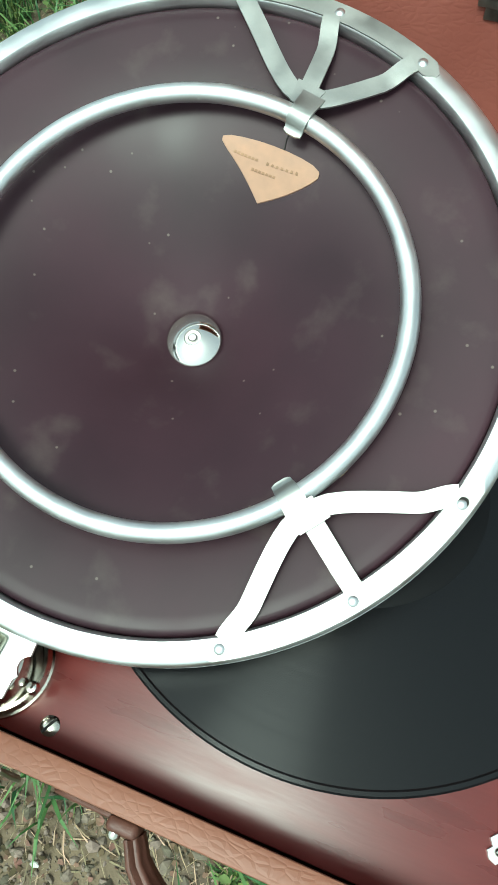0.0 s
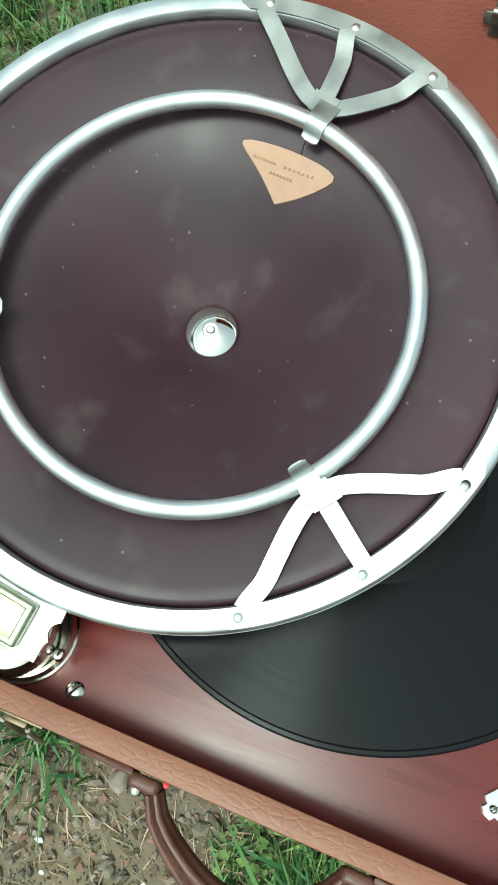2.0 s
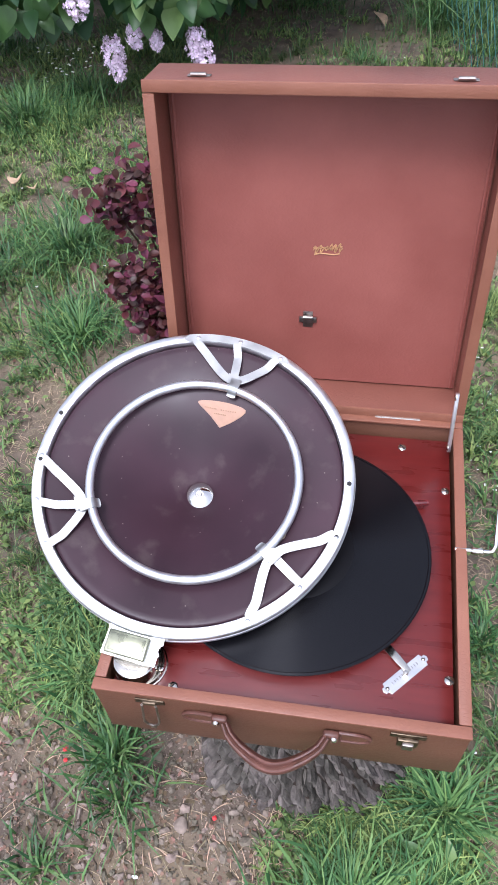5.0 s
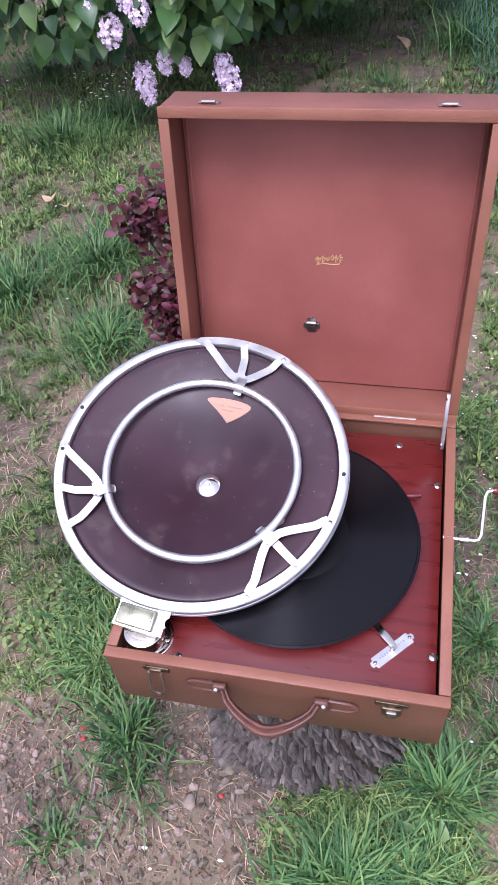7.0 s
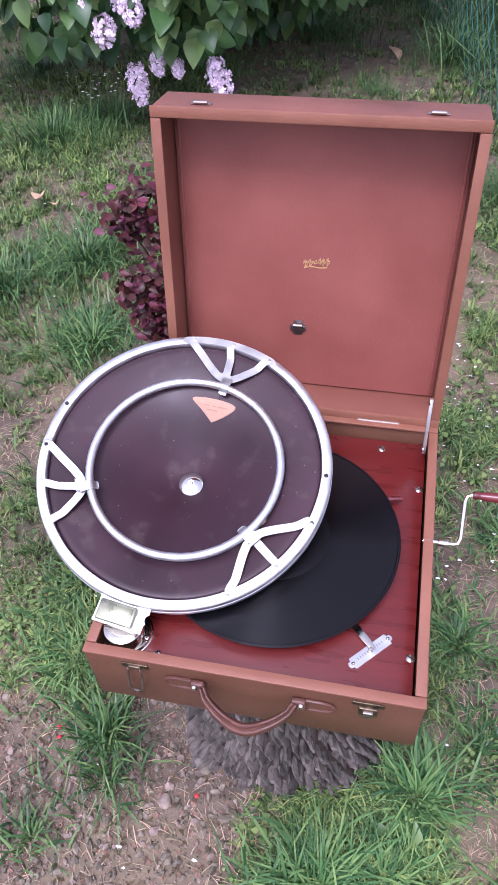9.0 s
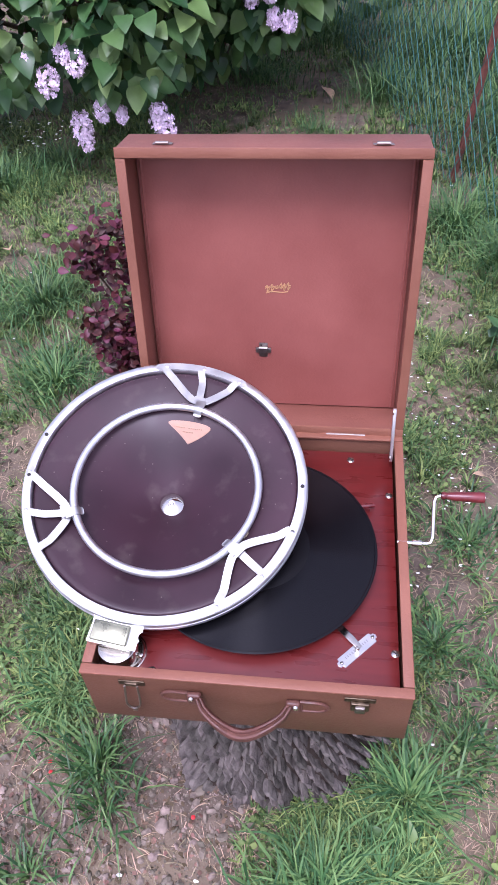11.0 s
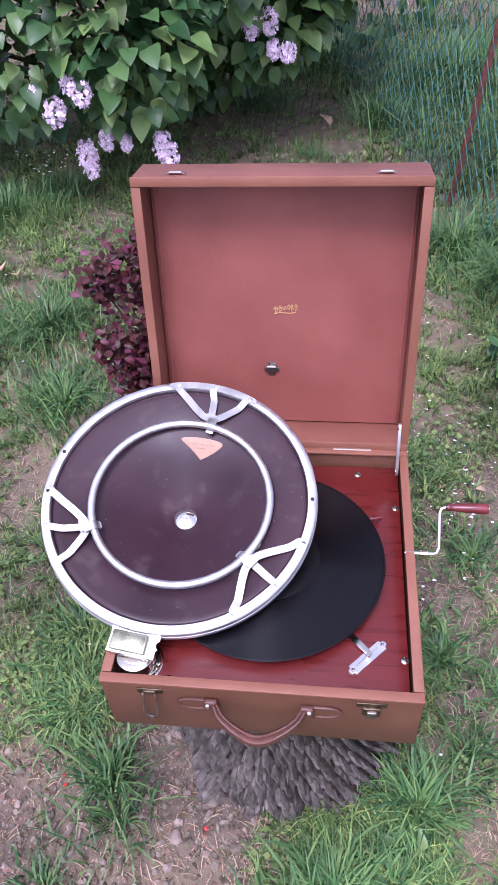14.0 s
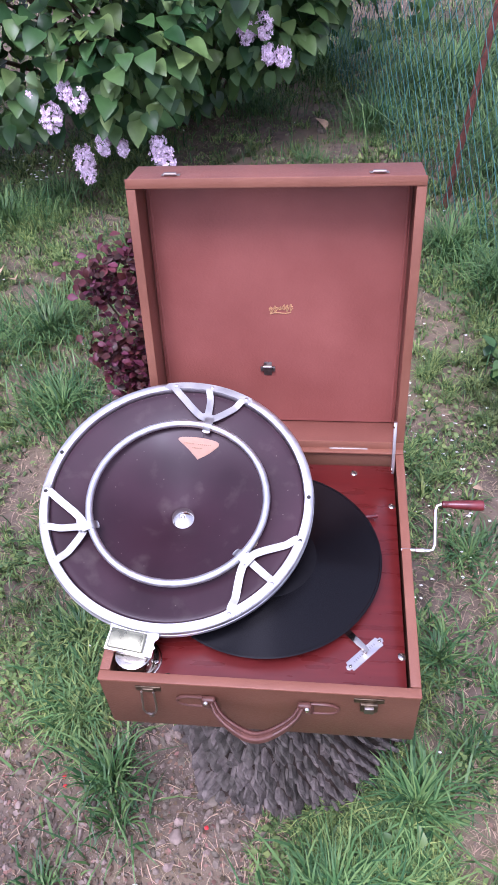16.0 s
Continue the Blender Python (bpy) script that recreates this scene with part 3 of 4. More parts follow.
def front_fittings():
    # loop clasp
    bm = box((0.03, 0.002, 0.009), (0.058, -0.001, 0.448), 0.0006)
    box((0.014, 0.004, 0.006), (0.058, -0.003, 0.449), 0.001, bm=bm)
    cl = part("clasp", bm, DARK_BRASS, gram, "tarnished clasp with hanging wire loop", smooth=True)
    loop = [(0.0505, -0.005, 0.447), (0.049, -0.007, 0.425), (0.0475, -0.008, 0.408), (0.0505, -0.008, 0.400), (0.0555, -0.008, 0.398), (0.061, -0.008, 0.401), (0.064, -0.008, 0.410), (0.065, -0.007, 0.427), (0.065, -0.005, 0.447)]
    wl = tube(loop, 0.0014, 8)
    box((0.006, 0.002, 0.008), (0.0555, -0.008, 0.395), 0.0008, bm=wl)
    part("wire_loop", wl, STEEL, cl, smooth=True)
    bm = box((0.034, 0.002, 0.008), (0.313, -0.001, 0.450), 0.0006)
    box((0.02, 0.005, 0.017), (0.313, -0.0035, 0.440), 0.0014, bm=bm)
    c2 = part("clasp", bm, DARK_BRASS, gram, "closed old steel toggle clasp", smooth=True)
    part("toggle", box((0.011, 0.004, 0.012), (0.313, -0.0075, 0.440), 0.0012), STEEL, c2, "worn toggle plate", smooth=True)
    # carrying handle
    grip = []
    n = 22
    for i in range(n + 1):
        t = i / n
        s = math.sin(math.pi * t)
        grip.append(Vector((0.1345 + 0.101 * t + 0.004 * math.sin(2 * math.pi * t), -0.007 - 0.032 * s ** 0.62, 0.431 - 0.009 * s ** 0.7)))
    bm = bmesh.new()
    rings = []
    for i, p in enumerate(grip):
        d = (grip[min(i + 1, n)] - grip[max(i - 1, 0)]).normalized()
        up = Vector((0, -0.35, 1)).cross(d).normalized()
        side = d.cross(up)
        wd = 0.0094 + 0.0014 * math.sin(math.pi * i / n)
        ring = []
        for k in range(32):
            a = 2 * math.pi * k / 32
            groove = 1 + 0.10 * math.cos(8 * a)
            ring.append(bm.verts.new(p + side * wd * math.cos(a) * groove + up * (0.0042 + 0.0022 * math.sin(math.pi * i / n) ** 0.7) * math.sin(a) * groove))
        rings.append(ring)
    for lo, hi in zip(rings, rings[1:]):
        for k in range(32):
            bm.faces.new((lo[k], lo[(k + 1) % 32], hi[(k + 1) % 32], hi[k]))
    bm.faces.new(rings[0][::-1])
    bm.faces.new(rings[-1])
    bmesh.ops.recalc_face_normals(bm, faces=bm.faces[:])
    h = part("handle", bm, STRAP, gram, "curved stitched brown leather carrying handle", smooth=True, sharp=60)
    for x, sg in ((0.126, -1), (0.243, 1)):
        lug = box((0.016, 0.0075, 0.021), (x + 0.003 * -sg, -0.0055, 0.4315), 0.0028, 3)
        part("end_loop", lug, STRAP, h, smooth=True)
        part("rivet", lathe([(0, 0.002), (0.0024, 0.0014), (0.0034, 0), (0.0034, -0.002)], 16, Matrix.Translation((x, -0.0105, 0.437)) @ Matrix.Rotation(radians(90), 4, "X")), NICKEL, h, smooth=True)
        out = [(0, -0.0105), (0, 0.0105)] + [(0.014 + 0.016 * math.cos(radians(a)), 0.0105 * math.sin(radians(a))) for a in range(90, -91, -15)]
        m = Matrix.Translation((x + sg * 0.006, -0.0005, 0.4275)) @ Matrix.Rotation(radians(90), 4, "X") @ Matrix.Diagonal((sg, 1, 1, 1))
        pad = plate(out, 0.0022, m)
        bmesh.ops.recalc_face_normals(pad, faces=pad.faces[:])
        pd = part("end_pad", pad, LEATHER, h)
        ring = [(p[0], p[1], 0.0022) for p in out + out[:1]]
        part("piping", tube([m @ Vector(p) for p in ring], 0.0019, 8), STRAP, pd, smooth=True)


front_fittings()

# record and turntable
RX, RY, RR, RZ = 0.1826, 0.189, 0.1505, 0.4600
platter = part("turntable", lathe([(0, RZ - 0.003), (0.139, RZ - 0.003), (0.141, RZ - 0.005), (0.141, RZ - 0.014), (0.137, RZ - 0.016), (0.03, RZ - 0.016), (0.012, BOARD_Z), (0, BOARD_Z)], 96, Matrix.Translation((RX, RY, 0))), FELT, gram, "felt-topped turntable", smooth=True)
record = part("gramophone_record", lathe([(0, 0.0), (0.044, 0.0), (0.052, -0.0004), (0.1468, -0.0004), (0.1478, 0.0003), (0.1496, 0.0002), (RR, -0.0009), (0.1496, -0.0024), (0, -0.0024)], 160), SHELLAC, None, smooth=True, sharp=25)
record.location = (RX, RY, RZ)
tagged(record, "large black shellac record lying on the turntable", "record")
part("run_out", lathe([(0.0436, -0.0001), (0.0652, -0.0001), (0.0657, -0.0004)], 96), DEAD_WAX, record, "matt black run-out area", smooth=True)
part("record_label", lathe([(0, 0.0006), (0.0435, 0.0006), (0.0438, 0.0)], 64), LABEL, record, "dark paper label")
part("spindle", lathe([(0, 0.012), (0.0025, 0.011), (0.0035, 0.008), (0.0035, -0.002)], 20, Matrix.Translation((RX, RY, RZ))), NICKEL, gram, smooth=True)


# ---- diaphragm and its arm ----
def tilted(centre, a, b):
    """The pose of a disc whose plane rises by a to the right and by b to the back."""
    n = Vector((-a, -b, 1)).normalized()
    u = (Vector((1, 0, 0)) - n * n.x).normalized()
    m = Matrix((u, n.cross(u), n)).transposed().to_4x4()
    m.translation = centre
    return m


DM = tilted((0.0646, 0.2224, 0.5341 - 0.002), -0.0314, 0.2905)
RM = DM.inverted() @ tilted((0.0678, 0.2190, 0.5334), -0.0448, 0.2665)
RI = 0.1151
CONE_R = (0.010, 0.016, 0.03, 0.05, 0.075, 0.095, 0.117, 0.14, 0.156, 0.1620, 0.1645, 0.1658, 0.1664, 0.172)
CONE_Z = (-0.0650, -0.0622, -0.0540, -0.0418, -0.0272, -0.0172, -0.0092, -0.0050, -0.0028, -0.0020, -0.0026, -0.0045, -0.0085, -0.0115)


def polar(r, a, z=0.0):
    return Vector((r * math.cos(radians(a)), r * math.sin(radians(a)), z))


def strap(pts, w0, w1, b=None):
    """A thin flat metal strap along pts, tapering from w0 to w1."""
    b = b or bmesh.new()
    n = len(pts)
    vs = []
    for i, p in enumerate(pts):
        d = pts[min(i + 1, n - 1)] - pts[max(i - 1, 0)]
        d.z = 0
        s = Vector((-d.y, d.x, 0)).normalized() * (w0 + (w1 - w0) * i / (n - 1)) / 2
        drop = Vector((0, 0, 0.0012))
        vs.append([b.verts.new(p + s), b.verts.new(p - s), b.verts.new(p - s - drop), b.verts.new(p + s - drop)])
    for lo, hi in zip(vs, vs[1:]):
        for k in range(4):
            b.faces.new((lo[k], lo[(k + 1) % 4], hi[(k + 1) % 4], hi[k]))
    b.faces.new(vs[0][::-1])
    b.faces.new(vs[-1])
    bmesh.ops.recalc_face_normals(b, faces=b.faces[:])
    return b


def bracket(ends, a_hub, a_tip, root):
    """Three-armed clip from the outer rim to the inner ring; ends are the angles at which its arms meet the rim."""
    b = bmesh.new()
    n, a0, a1 = 24, min(ends) - 4.5, max(ends) + 4.5
    low, high = [], []
    for i in range(n + 1):
        t = i / n
        a = a0 + (a1 - a0) * t
        round_end = max(0.0, 1 - min(t, 1 - t) * 22)
        mid, half = 0.1722, 0.0050 * math.sqrt(max(0.05, 1 - round_end ** 2))
        high.append((b.verts.new(polar(mid - half, a, 0.0040)), b.verts.new(polar(mid + half, a, 0.0040))))
        low.append((b.verts.new(polar(mid - half, a, 0.0026)), b.verts.new(polar(mid + half, a, 0.0026))))
    for i in range(n):
        b.faces.new((high[i][0], high[i][1], high[i + 1][1], high[i + 1][0]))
        b.faces.new((high[i][0], high[i + 1][0], low[i + 1][0], low[i][0]))
        b.faces.new((high[i][1], low[i][1], low[i + 1][1], high[i + 1][1]))
    for i in (0, n):
        b.faces.new((high[i][0], low[i][0], low[i][1], high[i][1]))
    bmesh.ops.recalc_face_normals(b, faces=b.faces[:])
    whole = part("bracket", b, DULL_ALU, root, "three-armed aluminium bracket", smooth=True)
    r0, r1 = RI + 0.0085, 0.1690
    for k, end_a in enumerate(ends):
        bend = 0.54 if k != 1 else 1.0
        pts = []
        for i in range(17):
            t = i / 16
            r = r0 + (r1 - r0) * t
            a = a_hub + (end_a - a_hub) * t ** bend
            lift = 0.0001 * k
            flat = RM @ polar(r, a, 0.0040 + lift)
            flat.z = min(flat.z, 0.0030 + lift)
            step = max(0.0, (t - 0.62) / 0.38)
            pts.append(flat.lerp(polar(r, a, 0.0041 + lift), step * step * (3 - 2 * step)))
        part("arm", strap(pts, 0.0098, 0.0098 if k != 1 else 0.0092), DULL_ALU, whole, smooth=True)
    web = [RM @ polar(r, a_hub, 0.0046) for r in (RI + 0.004, RI + 0.008, RI + 0.012, RI + 0.0165)]
    part("web", strap(web, 0.0115, 0.0160), DULL_ALU, whole, smooth=True)
    grip = [RM @ polar(RI + d, a_tip, z) for d, z in ((0.012, 0.0048), (0.007, 0.0054), (0.003, 0.0062), (0.0, 0.0066), (-0.003, 0.0060), (-0.0053, 0.0040), (-0.0066, 0.0015), (-0.0076, 0.0002), (-0.0092, -0.0004), (-0.0102, -0.0006))]
    tongue = strap(grip[:-1], 0.0128, 0.0100)
    strap(grip[-2:], 0.0100, 0.0050, tongue)
    part("tongue", tongue, DULL_ALU, whole, smooth=True)


def diaphragm():
    root = thing("cone_diaphragm", DM, "large round conical diaphragm of dark purple-brown paper in an aluminium frame", "gramophone diaphragm")
    prof = list(zip(CONE_R, CONE_Z))
    back = [(r, z - 0.0012) for r, z in reversed(prof)]
    part("paper_cone", lathe(prof + back, 128, closed=True), CONE, root, "lacquered dark paper cone with pale specks", smooth=True, sharp=70)
    rim = [(0.1662, -0.004), (0.1665, 0.0022), (0.1672, 0.0030), (0.1715, 0.0034), (0.1765, 0.0030), (0.1785, 0.0014), (0.1790, -0.001), (0.1790, -0.0035), (0.1780, -0.0045), (0.1795, -0.0055), (0.1795, -0.0125), (0.1770, -0.0140), (0.1668, -0.0140), (0.1665, -0.006)]
    fr = part("outer_rim", lathe(rim, 160, closed=True), ALU, root, "bright aluminium rim", smooth=True)
    part("inner_ring", lathe([(RI + 0.0050 * math.cos(2 * math.pi * i / 14), 0.0050 * math.sin(2 * math.pi * i / 14)) for i in range(14)], 160, RM, closed=True), ALU, root, "bright aluminium tube ring", smooth=True)
    for ends, a_hub, a_tip in BRACKETS:
        bracket(ends, a_hub, a_tip, root)
        for a in ends:
            part("rivet", lathe([(0, 0.0010), (0.0018, 0.0007), (0.0026, 0)], 12, Matrix.Translation(polar(0.1722, a - 1.0, 0.0040))), ALU, fr, smooth=True)
    for a in (2.3, -18.2, 160.5, 180.4):
        part("rim_hole", lathe([(0, 0.0003), (0.0024, 0.0003), (0.0026, -0.001)], 14, Matrix.Translation(polar(0.1722, a, 0.0041))), SLOT, fr, "small dark screw hole")
    hub = lathe([(0, -0.0555), (0.002, -0.0556), (0.0026, -0.0562), (0.0028, -0.0575), (0.0046, -0.0574), (0.0050, -0.0566), (0.0058, -0.0568), (0.0150, -0.0600), (0.0158, -0.0608), (0.0158, -0.0628), (0, -0.0628)], 48, Matrix.Translation((0.0025, -0.0035, 0.0018)))
    part("centre_washer", hub, CHROME, root, "polished conical nickel washer", smooth=True, sharp=30)
    # copper-coloured maker's label following the cone
    lb = bmesh.new()
    P = [(LB_L, 0), (LB_T, 0), (LB_R, 0)]
    a, t, c = (Vector((*p[0], 0)) for p in P)
    edge = []
    for p, q, bulge in ((a, c, 0.0045), (c, t, 0.002), (t, a, -0.002)):
        nrm = Vector((-(q - p).y, (q - p).x, 0)).normalized()
        for i in range(8):
            s = i / 8
            edge.append(p.lerp(q, s) + nrm * bulge * math.sin(math.pi * s))
    for k in range(3):
        edge = [edge[i] if i == 16 else edge[i] * 0.5 + (edge[i - 1] + edge[(i + 1) % len(edge)]) * 0.25 for i in range(len(edge))]
    mid = (a + t + c) / 3

    def on_cone(p, lift):
        r = p.length
        return Vector((p.x, p.y, float(np.interp(r, CONE_R, CONE_Z)) + 0.0010 + lift))

    vm = lb.verts.new(on_cone(mid, 0))
    half = [lb.verts.new(on_cone(mid.lerp(p, 0.5), 0)) for p in edge]
    out = [lb.verts.new(on_cone(p, 0)) for p in edge]
    low = [lb.verts.new(on_cone(p, -0.0012)) for p in edge]
    k = len(edge)
    for i in range(k):
        j = (i + 1) % k
        lb.faces.new((vm, half[i], half[j]))
        lb.faces.new((half[i], out[i], out[j], half[j]))
        lb.faces.new((out[i], low[i], low[j], out[j]))
    bmesh.ops.recalc_face_normals(lb, faces=lb.faces[:])
    label = part("maker_label", lb, COPPER, root, "small triangular copper-coloured label, print worn away", smooth=True)
    bars = bmesh.new()
    for s0, s1, dn in ((0.15, 0.42, 0.006), (0.50, 0.86, 0.006), (0.32, 0.68, 0.012)):
        n = 7
        for i in range(n):
            s = s0 + (s1 - s0) * i / n
            p = a.lerp(c, s).lerp(t, dn / 0.03)
            q = on_cone(p, 0.00005)
            box((0.0014, 0.0020, 0.0004), q, bm=bars, turn=Matrix.Rotation(math.atan2((c - a).y, (c - a).x), 4, "Z"))
    part("print_bars", bars, EMBOSS, label)
    crack = bmesh.new()
    line = [polar(0.0895 + 0.004 * i, 76.5 + 0.5 * math.sin(1.7 * i), float(np.interp(0.0895 + 0.004 * i, CONE_R, CONE_Z)) + 0.0009) for i in range(6)]
    part("crack", strap(line, 0.0007, 0.0004, crack), SLOT, root, "hair crack in the paper")
    # crumbs of glue by the lower bracket
    rnd = random.Random(3)
    cr = bmesh.new()
    for i in range(14):
        ang = -32.7 + 5 * rnd.random() * 1.6
        p = polar(RI + 0.003 + 0.004 * rnd.random(), ang, -0.0105 + 0.002 * rnd.random())
        b = bmesh.new()
        bmesh.ops.create_icosphere(b, subdivisions=1, radius=0.0012 + 0.0014 * rnd.random(), matrix=Matrix.Translation(p))
        merge(cr, b)
    part("glue_crumbs", cr, CRUMB, root, "crumbs of dried yellow glue")
    return root


BRACKETS = [((97.5, 80.5, 63.0), 77.8, 76.0), ((180.0, 197.5, 214.8), 201.3, 203.2), ((-17.6, -39.2, -60.2), -39.0, -40.4)]
LB_L, LB_T, LB_R = (-0.0165, 0.0985), (0.0175, 0.0712), (0.0525, 0.0905)
disc = diaphragm()


def arm():
    """Nickel swivel post and block that carry the diaphragm."""
    root = thing("swivel_arm", pose(0.037, 0.040, BOARD_Z), "nickel swivel post with a rectangular capped block beside the rim", "gramophone arm")
    part("base_flange", lathe([(0, 0.003), (0.022, 0.003), (0.0235, 0.006), (0.0255, 0.006), (0.027, 0.003), (0.0282, 0.0025), (0.0285, 0.0), (0, 0.0)], 64), NICKEL, root, "round nickel flange", smooth=True)
    part("column", lathe([(0, 0.027), (0.012, 0.027), (0.0122, 0.0262), (0.020, 0.0262), (0.0225, 0.0245), (0.0232, 0.021), (0.0232, 0.003), (0.0, 0.003)], 64, Matrix.Translation((-0.002, -0.003, 0))), NICKEL, root, "short wide nickel column", smooth=True)
    inv = root.matrix_world.inverted() @ DM @ Matrix.Translation((-0.0345, -0.1892, 0.0)) @ Matrix.Rotation(radians(-7.8), 4, "Z")
    blk = box((0.050, 0.026, 0.012), (0.001, -0.001, -0.008), 0.0012)
    blk.transform(inv)
    bl = part("block", blk, NICKEL, root, "nickel block", smooth=True)
    post = lathe([(0.0, -0.013), (0.013, -0.013), (0.013, -0.040), (0.0, -0.040)], 32, Matrix.Translation((0.002, 0, 0)))
    post.transform(inv)
    part("swivel", post, NICKEL, bl, smooth=True)
    cap = box((0.0435, 0.0235, 0.0065), (0, 0, 0.0028), 0.0018, 3)
    box((0.0365, 0.0170, 0.0012), (0, 0, 0.0062), 0.0005, bm=cap)
    cap.transform(inv)
    part("cap", cap, OLIVE_NICKEL, bl, "dull rectangular cap, reflected foliage and tarnish in its olive colour", smooth=True)
    out = [(-0.0255, -0.0135), (0.0325, -0.0135), (0.0325, -0.004)] + arc(0.0375, 0.0035, 0.0060, 235, 115, 8) + [(0.0345, 0.0150), (0.020, 0.018), (-0.010, 0.022), (-0.0265, 0.023), (-0.0245, 0.010)]
    tg = plate(out, 0.0022)
    tg.transform(inv @ Matrix.Translation((0, 0, -0.0028)))
    part("tongue", tg, ALU, bl, "aluminium tongue joined to the rim")
    part("ball", lathe([(0, 0.0036), (0.0026, 0.0025), (0.0036, 0), (0.0026, -0.0025), (0, -0.0036)], 16, Matrix.Translation((0.0245, -0.006, 0.0095))), CHROME, root, smooth=True)


arm()


# ---- crank, speed gauge, stop pin ----
def crank():
    root = thing("winding_crank", pose(0.37, 0.207, 0.462), "nickel winding crank with red wooden grip in the case side", "crank")
    o = Vector((0.37, 0.207, 0.462))
    y0, z0 = 0.0, -0.002
    part("socket", lathe([(0.0035, 0), (0.0042, 0.001), (0.0042, 0.012), (0.003, 0.013)], 16, Matrix.Translation((0.006, y0, z0)) @ Matrix.Rotation(radians(90), 4, "Y")), NICKEL, root, smooth=True)
    rod = tube([(-0.012, y0, z0), (0.024, y0, z0), (0.029, y0 + 0.001, z0 + 0.001), (0.0315, y0 + 0.006, z0 + 0.005), (0.032, y0 + 0.041, z0 + 0.033), (0.034, y0 + 0.046, z0 + 0.037), (0.040, y0 + 0.048, z0 + 0.038), (0.095, y0 + 0.048, z0 + 0.038)], 0.0026, 10)
    part("rod", rod, CHROME, root, "bent nickel rod", smooth=True)
    part("grip", lathe([(0.003, 0), (0.0048, 0.001), (0.0052, 0.004), (0.0044, 0.007), (0.0046, 0.010), (0.0056, 0.016), (0.0066, 0.034), (0.0072, 0.050), (0.0066, 0.0535), (0.003, 0.0545)], 24, Matrix.Translation((0.040, y0 + 0.048, z0 + 0.038)) @ Matrix.Rotation(radians(90), 4, "Y")), REDWOOD, root, "turned red wooden grip", smooth=True)


crank()


def gauge():
    root = thing("speed_gauge", pose(0.3100, 0.0655, BOARD_Z), "small nickel speed regulator plate with a pointer, on the board", "speed regulator")
    out = []
    L, wd = 0.0292, 0.0070
    out += [(-L, -0.0035), (-L + 0.003, -0.0035), (-L + 0.004, -wd), (L - 0.004, -wd), (L - 0.003, -0.0035), (L, -0.0035), (L + 0.0014, 0), (L, 0.0035), (L - 0.003, 0.0035), (L - 0.004, wd), (-L + 0.004, wd), (-L + 0.003, 0.0035), (-L, 0.0035), (-L - 0.0014, 0)]
    part("scale_plate", plate(out, 0.0016, Matrix.Rotation(radians(45.8), 4, "Z"), 0.0003), ALU, root, "bright plate with worn scale")
    sc = bmesh.new()
    for i in range(11):
        box((0.0007, 0.003, 0.0003), (-0.017 + i * 0.0034, 0.001, 0.0018), bm=sc)
    sc.transform(Matrix.Rotation(radians(45.8), 4, "Z"))
    part("scale_marks", sc, STEEL, root)
    for s in (-1, 1):
        screw("plate_screw", Matrix.Rotation(radians(45.8), 4, "Z") @ pose(s * 0.0250, 0, 0.0016), 0.0022, parent=root)
    lever = plate([(-0.0030, -0.003), (0.0030, -0.003), (0.0042, 0.010), (0.0046, 0.043), (-0.0046, 0.043), (-0.0042, 0.010)], 0.0014, Matrix.Translation((0.001, 0.004, 0.0036)) @ Matrix.Rotation(radians(44), 4, "Z"), 0.0003)
    part("pointer", lever, NICKEL, root, "flat lever running under the record", smooth=True)
    part("pivot", lathe([(0, 0.0075), (0.002, 0.007), (0.0028, 0.005), (0.0028, 0.0016)], 16), NICKEL, root, smooth=True)


gauge()
pin = part("brake_lever", tube([(0.296, 0.272, BOARD_Z + 0.008), (0.322, 0.276, BOARD_Z + 0.008), (0.331, 0.278, BOARD_Z + 0.008)], [0.003, 0.0036, 0.003], 12), REDWOOD, None, smooth=True)
tagged(pin, "small red-brown wooden brake lever beside the record", "brake lever")
pb = part("support", box((0.008, 0.007, 0.007), (0.322, 0.276, BOARD_Z + 0.0035), 0.001), REDWOOD, pin)


# ---- plants ----
def leaf_mesh(length, wide, fold, tip=0.25, rows=4, round_tip=0.0):
    """Vertices and faces of one leaf along +y, folded at its rib, drooping at the tip."""
    vs, fs = [], []
    for i in range(rows + 1):
        t = i / rows
        w = wide * (math.sin(math.pi * min(1, t ** 0.62)) ** 0.8) / 2 if 0 < i < rows else 0.0008
        if round_tip:
            w = wide * (0.08 + 0.92 * math.sin(math.pi * t ** 1.5) ** 0.7 if t < 1 else round_tip) / 2
        y, z = length * t, -tip * length * t * t
        vs += [(-w, y, z + fold * w), (0, y, z), (w, y, z + fold * w)]
    for i in range(rows):
        k = 3 * i
        fs += [(k, k + 1, k + 4, k + 3), (k + 1, k + 2, k + 5, k + 4)]
    return vs, fs


def leaves(name, places, shape, mat, parent, label=""):
    vs0, fs0 = shape
    a0 = np.array(vs0)
    verts, faces = [], []
    for m, s in places:
        k = len(verts)
        r = np.array(m.to_3x3()) * s
        verts += (a0 @ r.T + np.array(m.translation)).tolist()
        faces += [tuple(i + k for i in f) for f in fs0]
    return data_part(name, verts, faces, mat, parent, label, smooth=True)


